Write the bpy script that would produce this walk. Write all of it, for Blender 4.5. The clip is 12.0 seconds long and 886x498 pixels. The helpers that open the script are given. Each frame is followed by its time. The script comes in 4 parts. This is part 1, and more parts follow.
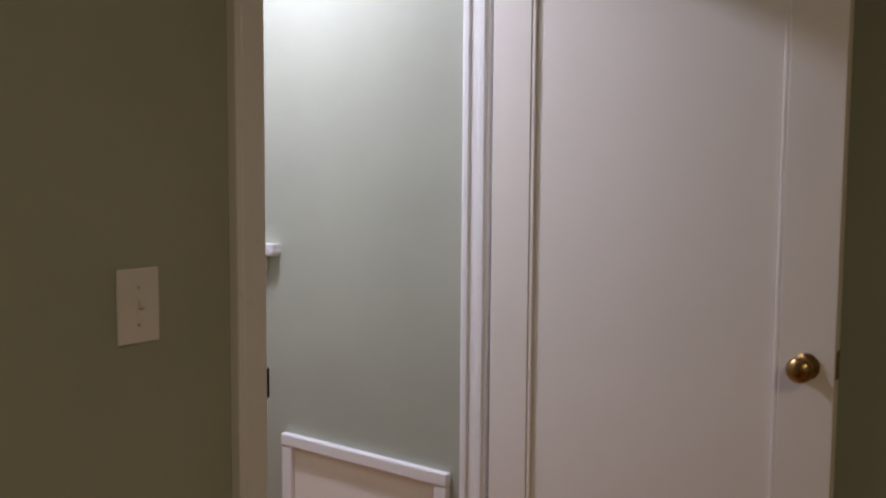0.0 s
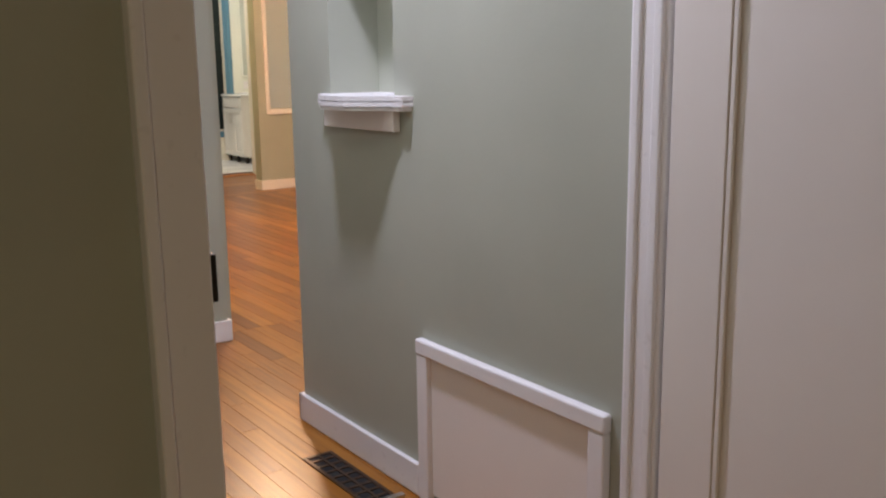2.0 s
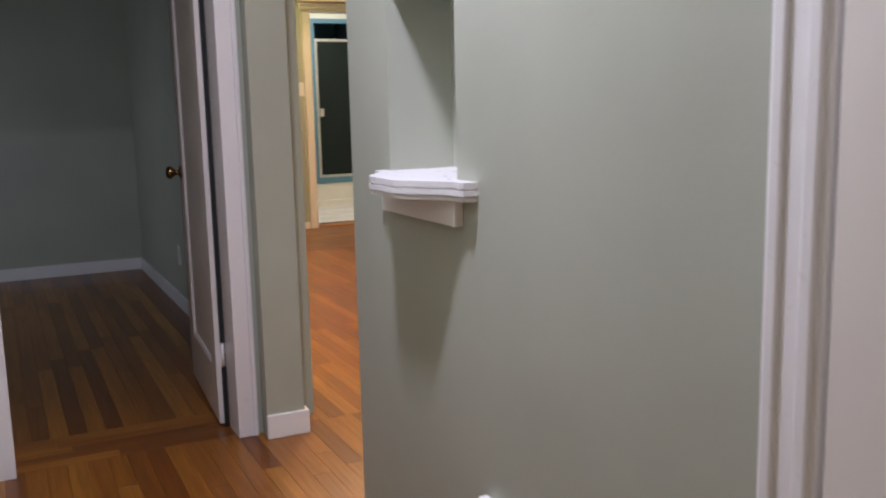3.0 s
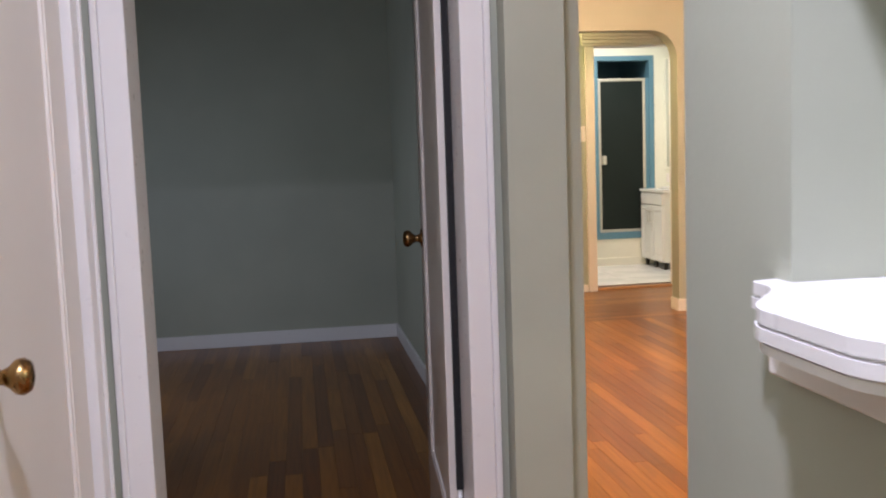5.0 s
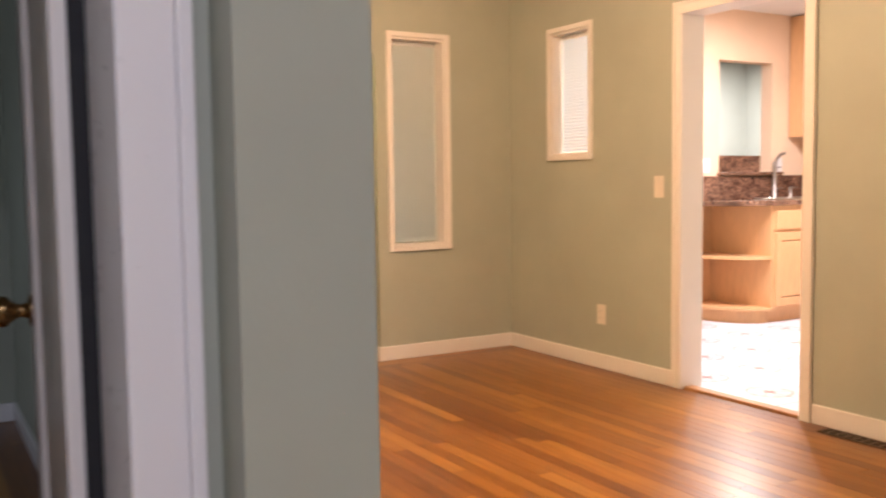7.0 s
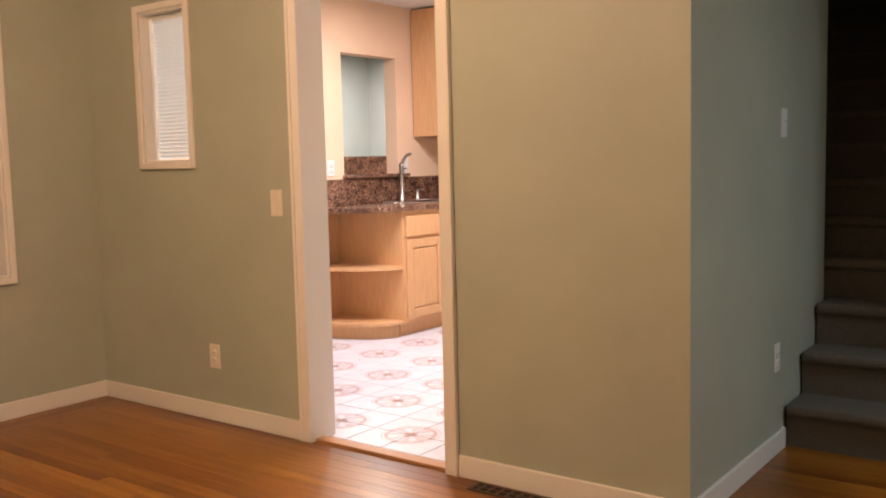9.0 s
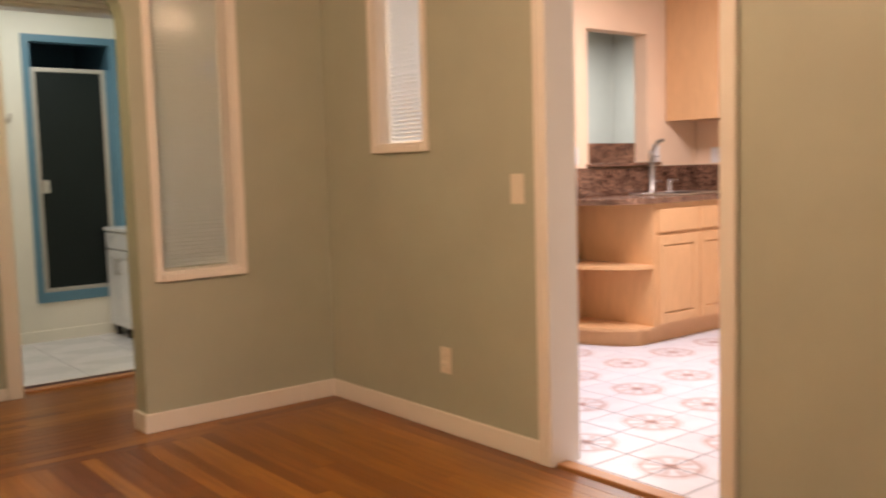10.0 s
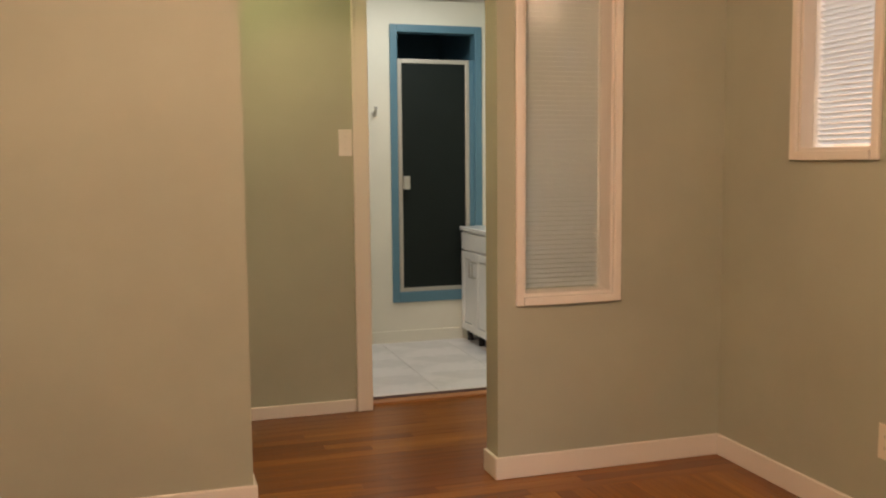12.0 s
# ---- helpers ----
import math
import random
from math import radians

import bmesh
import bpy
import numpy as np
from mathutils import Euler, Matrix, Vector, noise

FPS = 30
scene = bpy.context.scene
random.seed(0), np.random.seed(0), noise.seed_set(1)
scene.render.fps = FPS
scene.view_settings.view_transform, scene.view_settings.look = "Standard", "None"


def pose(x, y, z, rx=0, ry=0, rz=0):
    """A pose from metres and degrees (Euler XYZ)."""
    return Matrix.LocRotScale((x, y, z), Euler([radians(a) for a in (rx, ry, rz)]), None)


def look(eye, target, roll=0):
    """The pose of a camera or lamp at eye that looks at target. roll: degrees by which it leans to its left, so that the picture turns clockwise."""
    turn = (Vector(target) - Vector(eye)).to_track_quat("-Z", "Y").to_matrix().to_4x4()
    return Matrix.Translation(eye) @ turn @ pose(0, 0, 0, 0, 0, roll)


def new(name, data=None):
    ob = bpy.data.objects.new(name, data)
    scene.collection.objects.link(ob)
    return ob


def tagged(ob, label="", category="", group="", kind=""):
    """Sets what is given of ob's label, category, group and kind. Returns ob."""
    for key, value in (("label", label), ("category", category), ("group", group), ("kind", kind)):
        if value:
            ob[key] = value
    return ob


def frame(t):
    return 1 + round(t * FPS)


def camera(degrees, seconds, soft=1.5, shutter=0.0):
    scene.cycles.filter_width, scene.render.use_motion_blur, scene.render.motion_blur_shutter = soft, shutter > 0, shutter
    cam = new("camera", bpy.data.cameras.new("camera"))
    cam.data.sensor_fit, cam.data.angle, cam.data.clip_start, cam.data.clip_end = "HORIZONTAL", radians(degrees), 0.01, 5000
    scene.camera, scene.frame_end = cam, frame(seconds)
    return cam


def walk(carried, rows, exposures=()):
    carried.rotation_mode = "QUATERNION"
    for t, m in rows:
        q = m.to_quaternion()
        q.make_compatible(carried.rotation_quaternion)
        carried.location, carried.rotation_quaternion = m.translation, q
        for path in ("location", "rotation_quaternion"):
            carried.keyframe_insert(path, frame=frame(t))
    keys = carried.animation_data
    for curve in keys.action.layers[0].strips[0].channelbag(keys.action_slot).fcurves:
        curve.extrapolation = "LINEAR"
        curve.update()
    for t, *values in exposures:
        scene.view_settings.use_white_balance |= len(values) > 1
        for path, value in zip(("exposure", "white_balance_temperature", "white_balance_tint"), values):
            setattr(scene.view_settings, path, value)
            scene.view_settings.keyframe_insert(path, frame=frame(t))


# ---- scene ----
cam = camera(52.0, 12.0, soft=2.0, shutter=0.35)
PATH = [
    (0, (-2.004, 0.008, 1.271), (-0.408, 1.202, 1.107), 0.4),
    (0.5, (-1.835, 0.029, 1.252), (-0.351, 1.333, 0.938), -0.3),
    (1, (-1.615, 0.09, 1.226), (-0.27, 1.504, 0.789), -1.6),
    (1.5, (-1.417, 0.173, 1.206), (-0.194, 1.677, 0.714), -1.8),
    (2, (-1.25, 0.292, 1.117), (-0.109, 1.887, 0.721), -0.8),
    (2.3, (-1.145, 0.332, 1.16), (-0.07, 1.976, 0.783), -1.8),
    (3, (-0.804, 0.671, 1.19), (0.066, 2.444, 0.875), -1.3),
    (3.5, (-0.665, 0.92, 1.172), (0.036, 2.773, 0.902), -0.5),
    (3.7, (-0.638, 1.032, 1.172), (0.0, 2.91, 0.91), -0.8),
    (5.3, (-0.458, 1.911, 1.176), (-0.171, 3.881, 0.988), -2.0),
    (5.5, (-0.475, 2.01, 1.2), (-0.146, 3.973, 1.003), -1.3),
    (6, (-0.497, 2.229, 1.233), (0.009, 4.155, 1.037), -1.1),
    (6.5, (-0.411, 2.517, 1.219), (0.312, 4.373, 1.038), -1.2),
    (7, (-0.258, 2.971, 1.14), (0.751, 4.691, 0.991), -0.8),
    (7.5, (-0.085, 3.351, 1.099), (1.214, 4.867, 0.981), -1.4),
    (7.7, (-0.032, 3.427, 1.13), (1.366, 4.852, 1.01), -1.5),
    (9.3, (0.512, 3.71, 1.26), (2.11, 4.896, 1.068), -1.3),
    (9.5, (0.577, 3.83, 1.248), (2.119, 5.089, 1.05), -1.5),
    (10, (0.802, 4.048, 1.19), (2.048, 5.602, 1.009), -1.6),
    (10.5, (0.799, 4.177, 1.176), (1.759, 5.923, 1.003), -1.7),
    (11, (0.843, 4.399, 1.224), (1.618, 6.233, 1.035), -1.2),
    (11.5, (0.919, 4.613, 1.227), (1.605, 6.483, 1.044), -0.6),
    (12, (1.039, 4.812, 1.264), (1.631, 6.713, 1.073), -0.5),
]
walk(cam, [(t, look(eye, target, roll)) for t, eye, target, roll in PATH],
     exposures=[(0.0, 0.0), (3.7, 0.0), (5.3, 0.45), (6.5, 0.36), (7.0, 0.08), (7.7, -0.25), (9.3, -0.52), (12.0, -0.55)])

# ---- light ----
world = bpy.data.worlds.new("world")
scene.world = world
world.use_nodes = True
world.node_tree.nodes["Background"].inputs[0].default_value = (0.05, 0.07, 0.1, 1)
world.node_tree.nodes["Background"].inputs[1].default_value = 0.3


def lamp(name, x, y, z, size, watts, rgb, target=None, sy=None):
    data = bpy.data.lights.new(name, "AREA")
    data.shape = "RECTANGLE"
    data.size, data.size_y, data.energy, data.color = size, sy or size, watts, rgb
    ob = new(name, data)
    ob.matrix_world = look((x, y, z), target or (x, y + 0.001, 0))
    return ob


WARM, COOL, NEUTRAL = (1.0, 0.72, 0.45), (0.78, 0.88, 1.0), (1.0, 0.93, 0.85)
lamp("hall_light", -0.46, 2.10, 2.46, 0.13, 36, (0.765, 0.765, 1.0))
lamp("bedroom_light", -2.3, -1.2, 2.46, 0.5, 21, (1.0, 0.86, 0.62))
lamp("living_light", 2.4, 2.6, 2.46, 0.5, 14, (1.0, 0.68, 0.40))
bulb = bpy.data.lights.new("dining_light", "POINT")
bulb.energy, bulb.color, bulb.shadow_soft_size = 165, (1.0, 0.635, 0.40), 0.14
new("dining_light", bulb).location = (1.25, 5.9, 2.3)
lamp("vestibule_light", 1.5, 8.75, 2.46, 0.25, 10, (1.0, 0.85, 0.4))
lamp("bathroom_light", 2.6, 10.0, 2.46, 0.5, 18, (1.0, 0.95, 0.9))
lamp("kitchen_light", 4.9, 6.9, 2.48, 0.9, 128, (1.0, 0.91, 0.96))
lamp("den_light", 7.0, 9.3, 2.4, 0.4, 75, (1.0, 0.96, 0.92))
# Added cool lamp, hung mid-room for the low glow; no window is built.
low = lamp("room_window_light", -1.9, 5.9, 1.0, 0.5, 4.6, (0.70, 0.8, 1.0), (0.1, 7.6, 0.8))
low.data.spread = radians(140)
# Added cool lamp that brightens the stair wall; its source is unseen.
lamp("landing_light", 3.8, 2.3, 2.46, 0.4, 46, (0.66, 0.84, 1.0))


# ---- materials ----
def material(name):
    m = bpy.data.materials.new(name)
    m.use_nodes = True
    t = m.node_tree
    return m, t, t.nodes["Principled BSDF"]


def mix_rgb(t, fac, a, b, mode="MIX"):
    n = t.nodes.new("ShaderNodeMix")
    n.data_type, n.blend_type = "RGBA", mode
    for sock, v in ((n.inputs[0], fac), (n.inputs[6], a), (n.inputs[7], b)):
        if isinstance(v, bpy.types.NodeSocket):
            t.links.new(v, sock)
        else:
            sock.default_value = v if not isinstance(v, tuple) else (*v, 1)
    return n.outputs[2]


def noise_tex(t, scale, detail=3.0, stretch=None, coords="Object", rough=0.55):
    co = t.nodes.new("ShaderNodeTexCoord")
    out = co.outputs[coords]
    if stretch:
        mp = t.nodes.new("ShaderNodeMapping")
        mp.inputs["Scale"].default_value = stretch
        t.links.new(out, mp.inputs[0])
        out = mp.outputs[0]
    n = t.nodes.new("ShaderNodeTexNoise")
    n.inputs["Scale"].default_value, n.inputs["Detail"].default_value = scale, detail
    n.inputs["Roughness"].default_value = rough
    t.links.new(out, n.inputs["Vector"])
    return n.outputs[0]


def ramp(t, fac, lo, hi, a, b):
    n = t.nodes.new("ShaderNodeValToRGB")
    n.color_ramp.elements[0].position, n.color_ramp.elements[1].position = lo, hi
    n.color_ramp.elements[0].color, n.color_ramp.elements[1].color = (*a, 1), (*b, 1)
    t.links.new(fac, n.inputs[0])
    return n.outputs[0]


def bump(t, bsdf, height, strength, distance):
    b = t.nodes.new("ShaderNodeBump")
    b.inputs["Strength"].default_value, b.inputs["Distance"].default_value = strength, distance
    t.links.new(height, b.inputs["Height"])
    t.links.new(b.outputs[0], bsdf.inputs["Normal"])


def paint(name, rgb, rough=0.5, vary=0.06, grain=90, relief=0.1, depth=0.0015, blotch=1.7):
    """Rolled wall or brushed trim paint: faint blotches and a fine stipple."""
    m, t, b = material(name)
    lo, hi = tuple(c * (1 - vary) for c in rgb), tuple(min(1, c * (1 + vary)) for c in rgb)
    big = noise_tex(t, blotch, 4)
    b.inputs["Base Color"].default_value = (*rgb, 1)
    t.links.new(ramp(t, big, 0.3, 0.7, lo, hi), b.inputs["Base Color"])
    b.inputs["Roughness"].default_value = rough
    fine = noise_tex(t, grain, 4)
    r = t.nodes.new("ShaderNodeMapRange")
    r.inputs[3].default_value, r.inputs[4].default_value = rough - 0.08, rough + 0.08
    t.links.new(fine, r.inputs[0])
    t.links.new(r.outputs[0], b.inputs["Roughness"])
    uneven = noise_tex(t, 7, 3, (1, 1, 2.5))
    both = t.nodes.new("ShaderNodeMath")
    both.operation = "MULTIPLY_ADD"
    both.inputs[1].default_value = 2.5
    t.links.new(uneven, both.inputs[0])
    t.links.new(fine, both.inputs[2])
    bump(t, b, both.outputs[0], relief, depth)
    return m


def plain(name, rgb, rough=0.4, metal=0.0, grain=60, relief=0.1):
    m = paint(name, rgb, rough, 0.05, grain, relief, 0.001, 5)
    m.node_tree.nodes["Principled BSDF"].inputs["Metallic"].default_value = metal
    return m


def wood_floor(name, along, island):
    """Varnished softwood strips, each a little different, with grain along the board."""
    m, t, b = material(name)
    if island:
        rnd = t.nodes.new("ShaderNodeNewGeometry").outputs["Random Per Island"]
    else:
        rnd = t.nodes.new("ShaderNodeObjectInfo").outputs["Random"]
    geo = t.nodes.new("ShaderNodeNewGeometry").outputs["Position"]
    mp = t.nodes.new("ShaderNodeMapping")
    mp.inputs["Scale"].default_value = (1, 0.045, 1) if along == "y" else (0.045, 1, 1)
    t.links.new(geo, mp.inputs[0])
    off = t.nodes.new("ShaderNodeVectorMath")
    off.operation = "MULTIPLY_ADD"
    comb = t.nodes.new("ShaderNodeCombineXYZ")
    for k in range(3):
        t.links.new(rnd, comb.inputs[k])
    t.links.new(comb.outputs[0], off.inputs[0])
    off.inputs[1].default_value = (31, 17, 9)
    t.links.new(mp.outputs[0], off.inputs[2])
    n = t.nodes.new("ShaderNodeTexNoise")
    n.inputs["Scale"].default_value, n.inputs["Detail"].default_value = 55, 6
    n.inputs["Roughness"].default_value = 0.62
    t.links.new(off.outputs[0], n.inputs["Vector"])
    tone = t.nodes.new("ShaderNodeValToRGB")
    els = tone.color_ramp.elements
    els[0].position, els[0].color = 0.0, (0.165, 0.050, 0.006, 1)
    els[1].position, els[1].color = 1.0, (0.39, 0.168, 0.024, 1)
    for pos, c in ((0.2, (0.215, 0.072, 0.008, 1)), (0.5, (0.275, 0.100, 0.011, 1)), (0.85, (0.325, 0.127, 0.015, 1))):
        e = els.new(pos)
        e.color = c
    t.links.new(rnd, tone.inputs[0])
    dark = ramp(t, n.outputs[0], 0.32, 0.66, (0.68, 0.62, 0.58), (1.12, 1.1, 1.08))
    wear = ramp(t, noise_tex(t, 1.3, 4, coords="Object"), 0.35, 0.7, (0.86, 0.86, 0.86), (1.05, 1.05, 1.05))
    c = mix_rgb(t, 1.0, tone.outputs[0], dark, "MULTIPLY")
    t.links.new(mix_rgb(t, 1.0, c, wear, "MULTIPLY"), b.inputs["Base Color"])
    b.inputs["Roughness"].default_value = 0.32
    b.inputs["Specular IOR Level"].default_value = 0.35
    b.inputs["Coat Weight"].default_value, b.inputs["Coat Roughness"].default_value = 0.12, 0.18
    bump(t, b, n.outputs[0], 0.12, 0.001)
    return m


def maple(name, rgb=(0.68, 0.385, 0.185)):
    m, t, b = material(name)
    n = noise_tex(t, 16, 6, (6, 6, 0.5))
    t.links.new(ramp(t, n, 0.3, 0.75, tuple(c * 0.86 for c in rgb), tuple(c * 1.08 for c in rgb)), b.inputs["Base Color"])
    b.inputs["Roughness"].default_value = 0.38
    bump(t, b, n, 0.08, 0.001)
    return m


def granite(name):
    m, t, b = material(name)
    co = t.nodes.new("ShaderNodeTexCoord")
    v = t.nodes.new("ShaderNodeTexVoronoi")
    v.inputs["Scale"].default_value = 70
    t.links.new(co.outputs["Object"], v.inputs["Vector"])
    speck = ramp(t, v.outputs["Color"], 0.1, 0.9, (0.05, 0.022, 0.015), (0.36, 0.2, 0.13))
    cloud = ramp(t, noise_tex(t, 9, 5), 0.35, 0.7, (0.5, 0.45, 0.42), (1.2, 1.15, 1.1))
    t.links.new(mix_rgb(t, 1.0, speck, cloud, "MULTIPLY"), b.inputs["Base Color"])
    b.inputs["Roughness"].default_value = 0.16
    return m


def carpet(name):
    m, t, b = material(name)
    n = noise_tex(t, 260, 3)
    t.links.new(ramp(t, n, 0.25, 0.75, (0.06, 0.050, 0.038), (0.21, 0.175, 0.135)), b.inputs["Base Color"])
    b.inputs["Roughness"].default_value = 0.95
    bump(t, b, n, 0.9, 0.006)
    return m


def marble(name):
    m, t, b = material(name)
    n = noise_tex(t, 2.2, 8, None, "Object", 0.7)
    t.links.new(ramp(t, n, 0.44, 0.56, (0.66, 0.67, 0.68), (0.77, 0.77, 0.78)), b.inputs["Base Color"])
    b.inputs["Roughness"].default_value = 0.22
    return m


def printed_tile(name, pitch, ox, oy):
    """White sheet tile printed with a brown round rosette at every second joint crossing."""
    m, t, b = material(name)
    pos = t.nodes.new("ShaderNodeNewGeometry").outputs["Position"]
    sep = t.nodes.new("ShaderNodeSeparateXYZ")
    t.links.new(pos, sep.inputs[0])

    def math_node(op, a, c=0.0):
        n = t.nodes.new("ShaderNodeMath")
        n.operation = op
        for k, v in enumerate((a, c)):
            if isinstance(v, bpy.types.NodeSocket):
                t.links.new(v, n.inputs[k])
            else:
                n.inputs[k].default_value = v
        return n.outputs[0]

    def cell(v, o):
        n = math_node("DIVIDE", math_node("SUBTRACT", v, o - pitch / 2), pitch)
        return math_node("SUBTRACT", math_node("FRACT", n), 0.5)

    u, v = cell(sep.outputs[0], ox), cell(sep.outputs[1], oy)
    r = math_node("SQRT", math_node("ADD", math_node("MULTIPLY", u, u), math_node("MULTIPLY", v, v)))
    ang = math_node("ARCTAN2", v, u)
    petal = math_node("ABSOLUTE", math_node("SINE", math_node("MULTIPLY", ang, 4.0)))
    ring = math_node("MULTIPLY", math_node("LESS_THAN", math_node("ABSOLUTE", math_node("SUBTRACT", r, 0.265)), 0.022), 0.8)
    ring2 = math_node("MULTIPLY", math_node("LESS_THAN", math_node("ABSOLUTE", math_node("SUBTRACT", r, 0.315)), 0.008), 0.6)
    leaf = math_node("MULTIPLY", math_node("LESS_THAN", r, 0.25), math_node("GREATER_THAN", petal, 0.72))
    hub = math_node("LESS_THAN", r, 0.075)
    ink = math_node("MAXIMUM", math_node("MAXIMUM", ring, ring2), math_node("MAXIMUM", math_node("MULTIPLY", leaf, 0.55), hub))
    worn = math_node("MULTIPLY", ink, noise_tex(t, 30, 3))
    base = ramp(t, noise_tex(t, 6, 4), 0.3, 0.7, (0.62, 0.61, 0.66), (0.73, 0.72, 0.77))
    t.links.new(mix_rgb(t, math_node("MINIMUM", math_node("MULTIPLY", worn, 1.7), 1.0), base, (0.40, 0.22, 0.19)), b.inputs["Base Color"])
    b.inputs["Roughness"].default_value = 0.3
    return m


def ribbed_glass(name, rgb=(0.93, 0.96, 0.94)):
    m, t, b = material(name)
    b.inputs["Base Color"].default_value = (*rgb, 1)
    b.inputs["Transmission Weight"].default_value = 1.0
    b.inputs["Roughness"].default_value = 0.07
    b.inputs["IOR"].default_value = 1.18
    return m


SAGE = paint("sage_wall_paint", (0.40, 0.415, 0.335), 0.55, 0.07, 90, 0.2)
CREAM = paint("cream_trim_paint", (0.81, 0.76, 0.70), 0.32, 0.03, 40, 0.12)
WHITE = paint("white_trim_paint", (0.82, 0.80, 0.79), 0.3, 0.03, 40, 0.12)
CEIL = paint("ceiling_paint", (0.78, 0.76, 0.72), 0.8)
PEACH = paint("peach_kitchen_paint", (0.82, 0.59, 0.41), 0.6)
PALE = paint("pale_bathroom_paint", (0.74, 0.74, 0.64), 0.5)
DEN = paint("grey_blue_wall_paint", (0.46, 0.47, 0.44), 0.6)
BLUE = paint("blue_shower_paint", (0.10, 0.22, 0.30), 0.4)
PLASTIC = plain("almond_plastic", (0.74, 0.68, 0.58), 0.35)
WPLASTIC = plain("white_plastic", (0.78, 0.74, 0.72), 0.35)
BRASS = plain("aged_brass", (0.38, 0.24, 0.10), 0.28, 1.0)
STEEL = plain("brushed_steel", (0.62, 0.60, 0.56), 0.3, 1.0)
ALU = plain("satin_aluminium", (0.60, 0.58, 0.52), 0.4, 0.6)
BLACK = plain("blackened_metal", (0.03, 0.026, 0.024), 0.5, 0.5)
DARKGLASS = plain("dark_textured_glass", (0.010, 0.016, 0.015), 0.5, 0.0, 180, 0.5)
DARKGLASS.node_tree.nodes["Principled BSDF"].inputs["Specular IOR Level"].default_value = 0.2
DUCT_SHADE = plain("painted_duct_shade", (0.012, 0.012, 0.012), 0.9)
PORCELAIN = plain("white_porcelain", (0.8, 0.8, 0.79), 0.15)
SATIN = paint("white_cabinet_paint", (0.78, 0.78, 0.77), 0.3, 0.03)
FLOOR_Y = wood_floor("varnished_strip_wood", "y", False)
FLOOR_YI = wood_floor("varnished_strip_wood_rest", "y", True)
FLOOR_X = wood_floor("varnished_cross_boards", "x", False)
FLOOR_XI = wood_floor("varnished_cross_wood", "x", True)
THRESH = maple("threshold_oak", (0.42, 0.2, 0.08))
PATCH = maple("orange_patch_wood", (0.36, 0.13, 0.035))
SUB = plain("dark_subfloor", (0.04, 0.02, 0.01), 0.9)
MAPLE = maple("maple_cabinet")
GRANITE = granite("brown_granite")
CARPET = carpet("grey_brown_carpet")
MARBLE = marble("marble_tile")
TILE = printed_tile("rosette_tile", 0.438, 4.07, 6.635)
GLASS = ribbed_glass("ribbed_glass")
GROUT = plain("grey_grout", (0.16, 0.13, 0.14), 0.9)


def slat_plastic(name):
    """Thin white blind slats that let light through."""
    m, t, b = material(name)
    b.inputs["Base Color"].default_value = (0.8, 0.8, 0.78, 1)
    b.inputs["Roughness"].default_value = 0.4
    tr = t.nodes.new("ShaderNodeBsdfTranslucent")
    tr.inputs[0].default_value = (0.86, 0.88, 0.88, 1)
    mx = t.nodes.new("ShaderNodeMixShader")
    mx.inputs[0].default_value = 0.45
    t.links.new(b.outputs[0], mx.inputs[1])
    t.links.new(tr.outputs[0], mx.inputs[2])
    t.links.new(mx.outputs[0], t.nodes["Material Output"].inputs[0])
    return m


SLAT = slat_plastic("blind_slat_plastic")


# ---- mesh helpers ----
def box(bm, x0, x1, y0, y1, z0, z1, bevel=0.0, m=None):
    vs = [bm.verts.new((x, y, z)) for x in (x0, x1) for y in (y0, y1) for z in (z0, z1)]
    fs = [bm.faces.new([vs[i] for i in q]) for q in
          ((0, 1, 3, 2), (4, 6, 7, 5), (0, 4, 5, 1), (2, 3, 7, 6), (0, 2, 6, 4), (1, 5, 7, 3))]
    if bevel:
        out = bmesh.ops.bevel(bm, geom=list({e for f in fs for e in f.edges}), offset=bevel, segments=2, profile=0.5, affect="EDGES")
        vs = list({v for f in out["faces"] for v in f.verts} | {v for v in vs if v.is_valid})
    if m:
        bmesh.ops.transform(bm, matrix=m, verts=vs)
    return bm


def slab(x0, x1, y0, y1, z0, z1, bevel=0.0):
    return box(bmesh.new(), x0, x1, y0, y1, z0, z1, bevel)


def prism(bm, pts, z0, z1):
    """An upright prism over a closed outline."""
    lo, hi = [bm.verts.new((*p, z0)) for p in pts], [bm.verts.new((*p, z1)) for p in pts]
    bm.faces.new(lo[::-1]), bm.faces.new(hi)
    n = len(pts)
    for i in range(n):
        bm.faces.new((lo[i], lo[(i + 1) % n], hi[(i + 1) % n], hi[i]))
    return bm


def turned(profile, axis_to=(0, 0, 1), at=(0, 0, 0), steps=24):
    """A turned solid: (radius, height) pairs round an axis."""
    bm = bmesh.new()
    rings = []
    for r, h in profile:
        rings.append([bm.verts.new((r * math.cos(2 * math.pi * k / steps), r * math.sin(2 * math.pi * k / steps), h)) for k in range(steps)])
    for a, c in zip(rings, rings[1:]):
        for k in range(steps):
            bm.faces.new((a[k], a[(k + 1) % steps], c[(k + 1) % steps], c[k]))
    bm.faces.new(rings[0][::-1]), bm.faces.new(rings[-1])
    q = Vector((0, 0, 1)).rotation_difference(Vector(axis_to)).to_matrix().to_4x4()
    bmesh.ops.transform(bm, matrix=Matrix.Translation(at) @ q, verts=bm.verts)
    for f in bm.faces:
        f.smooth = True
    return bm


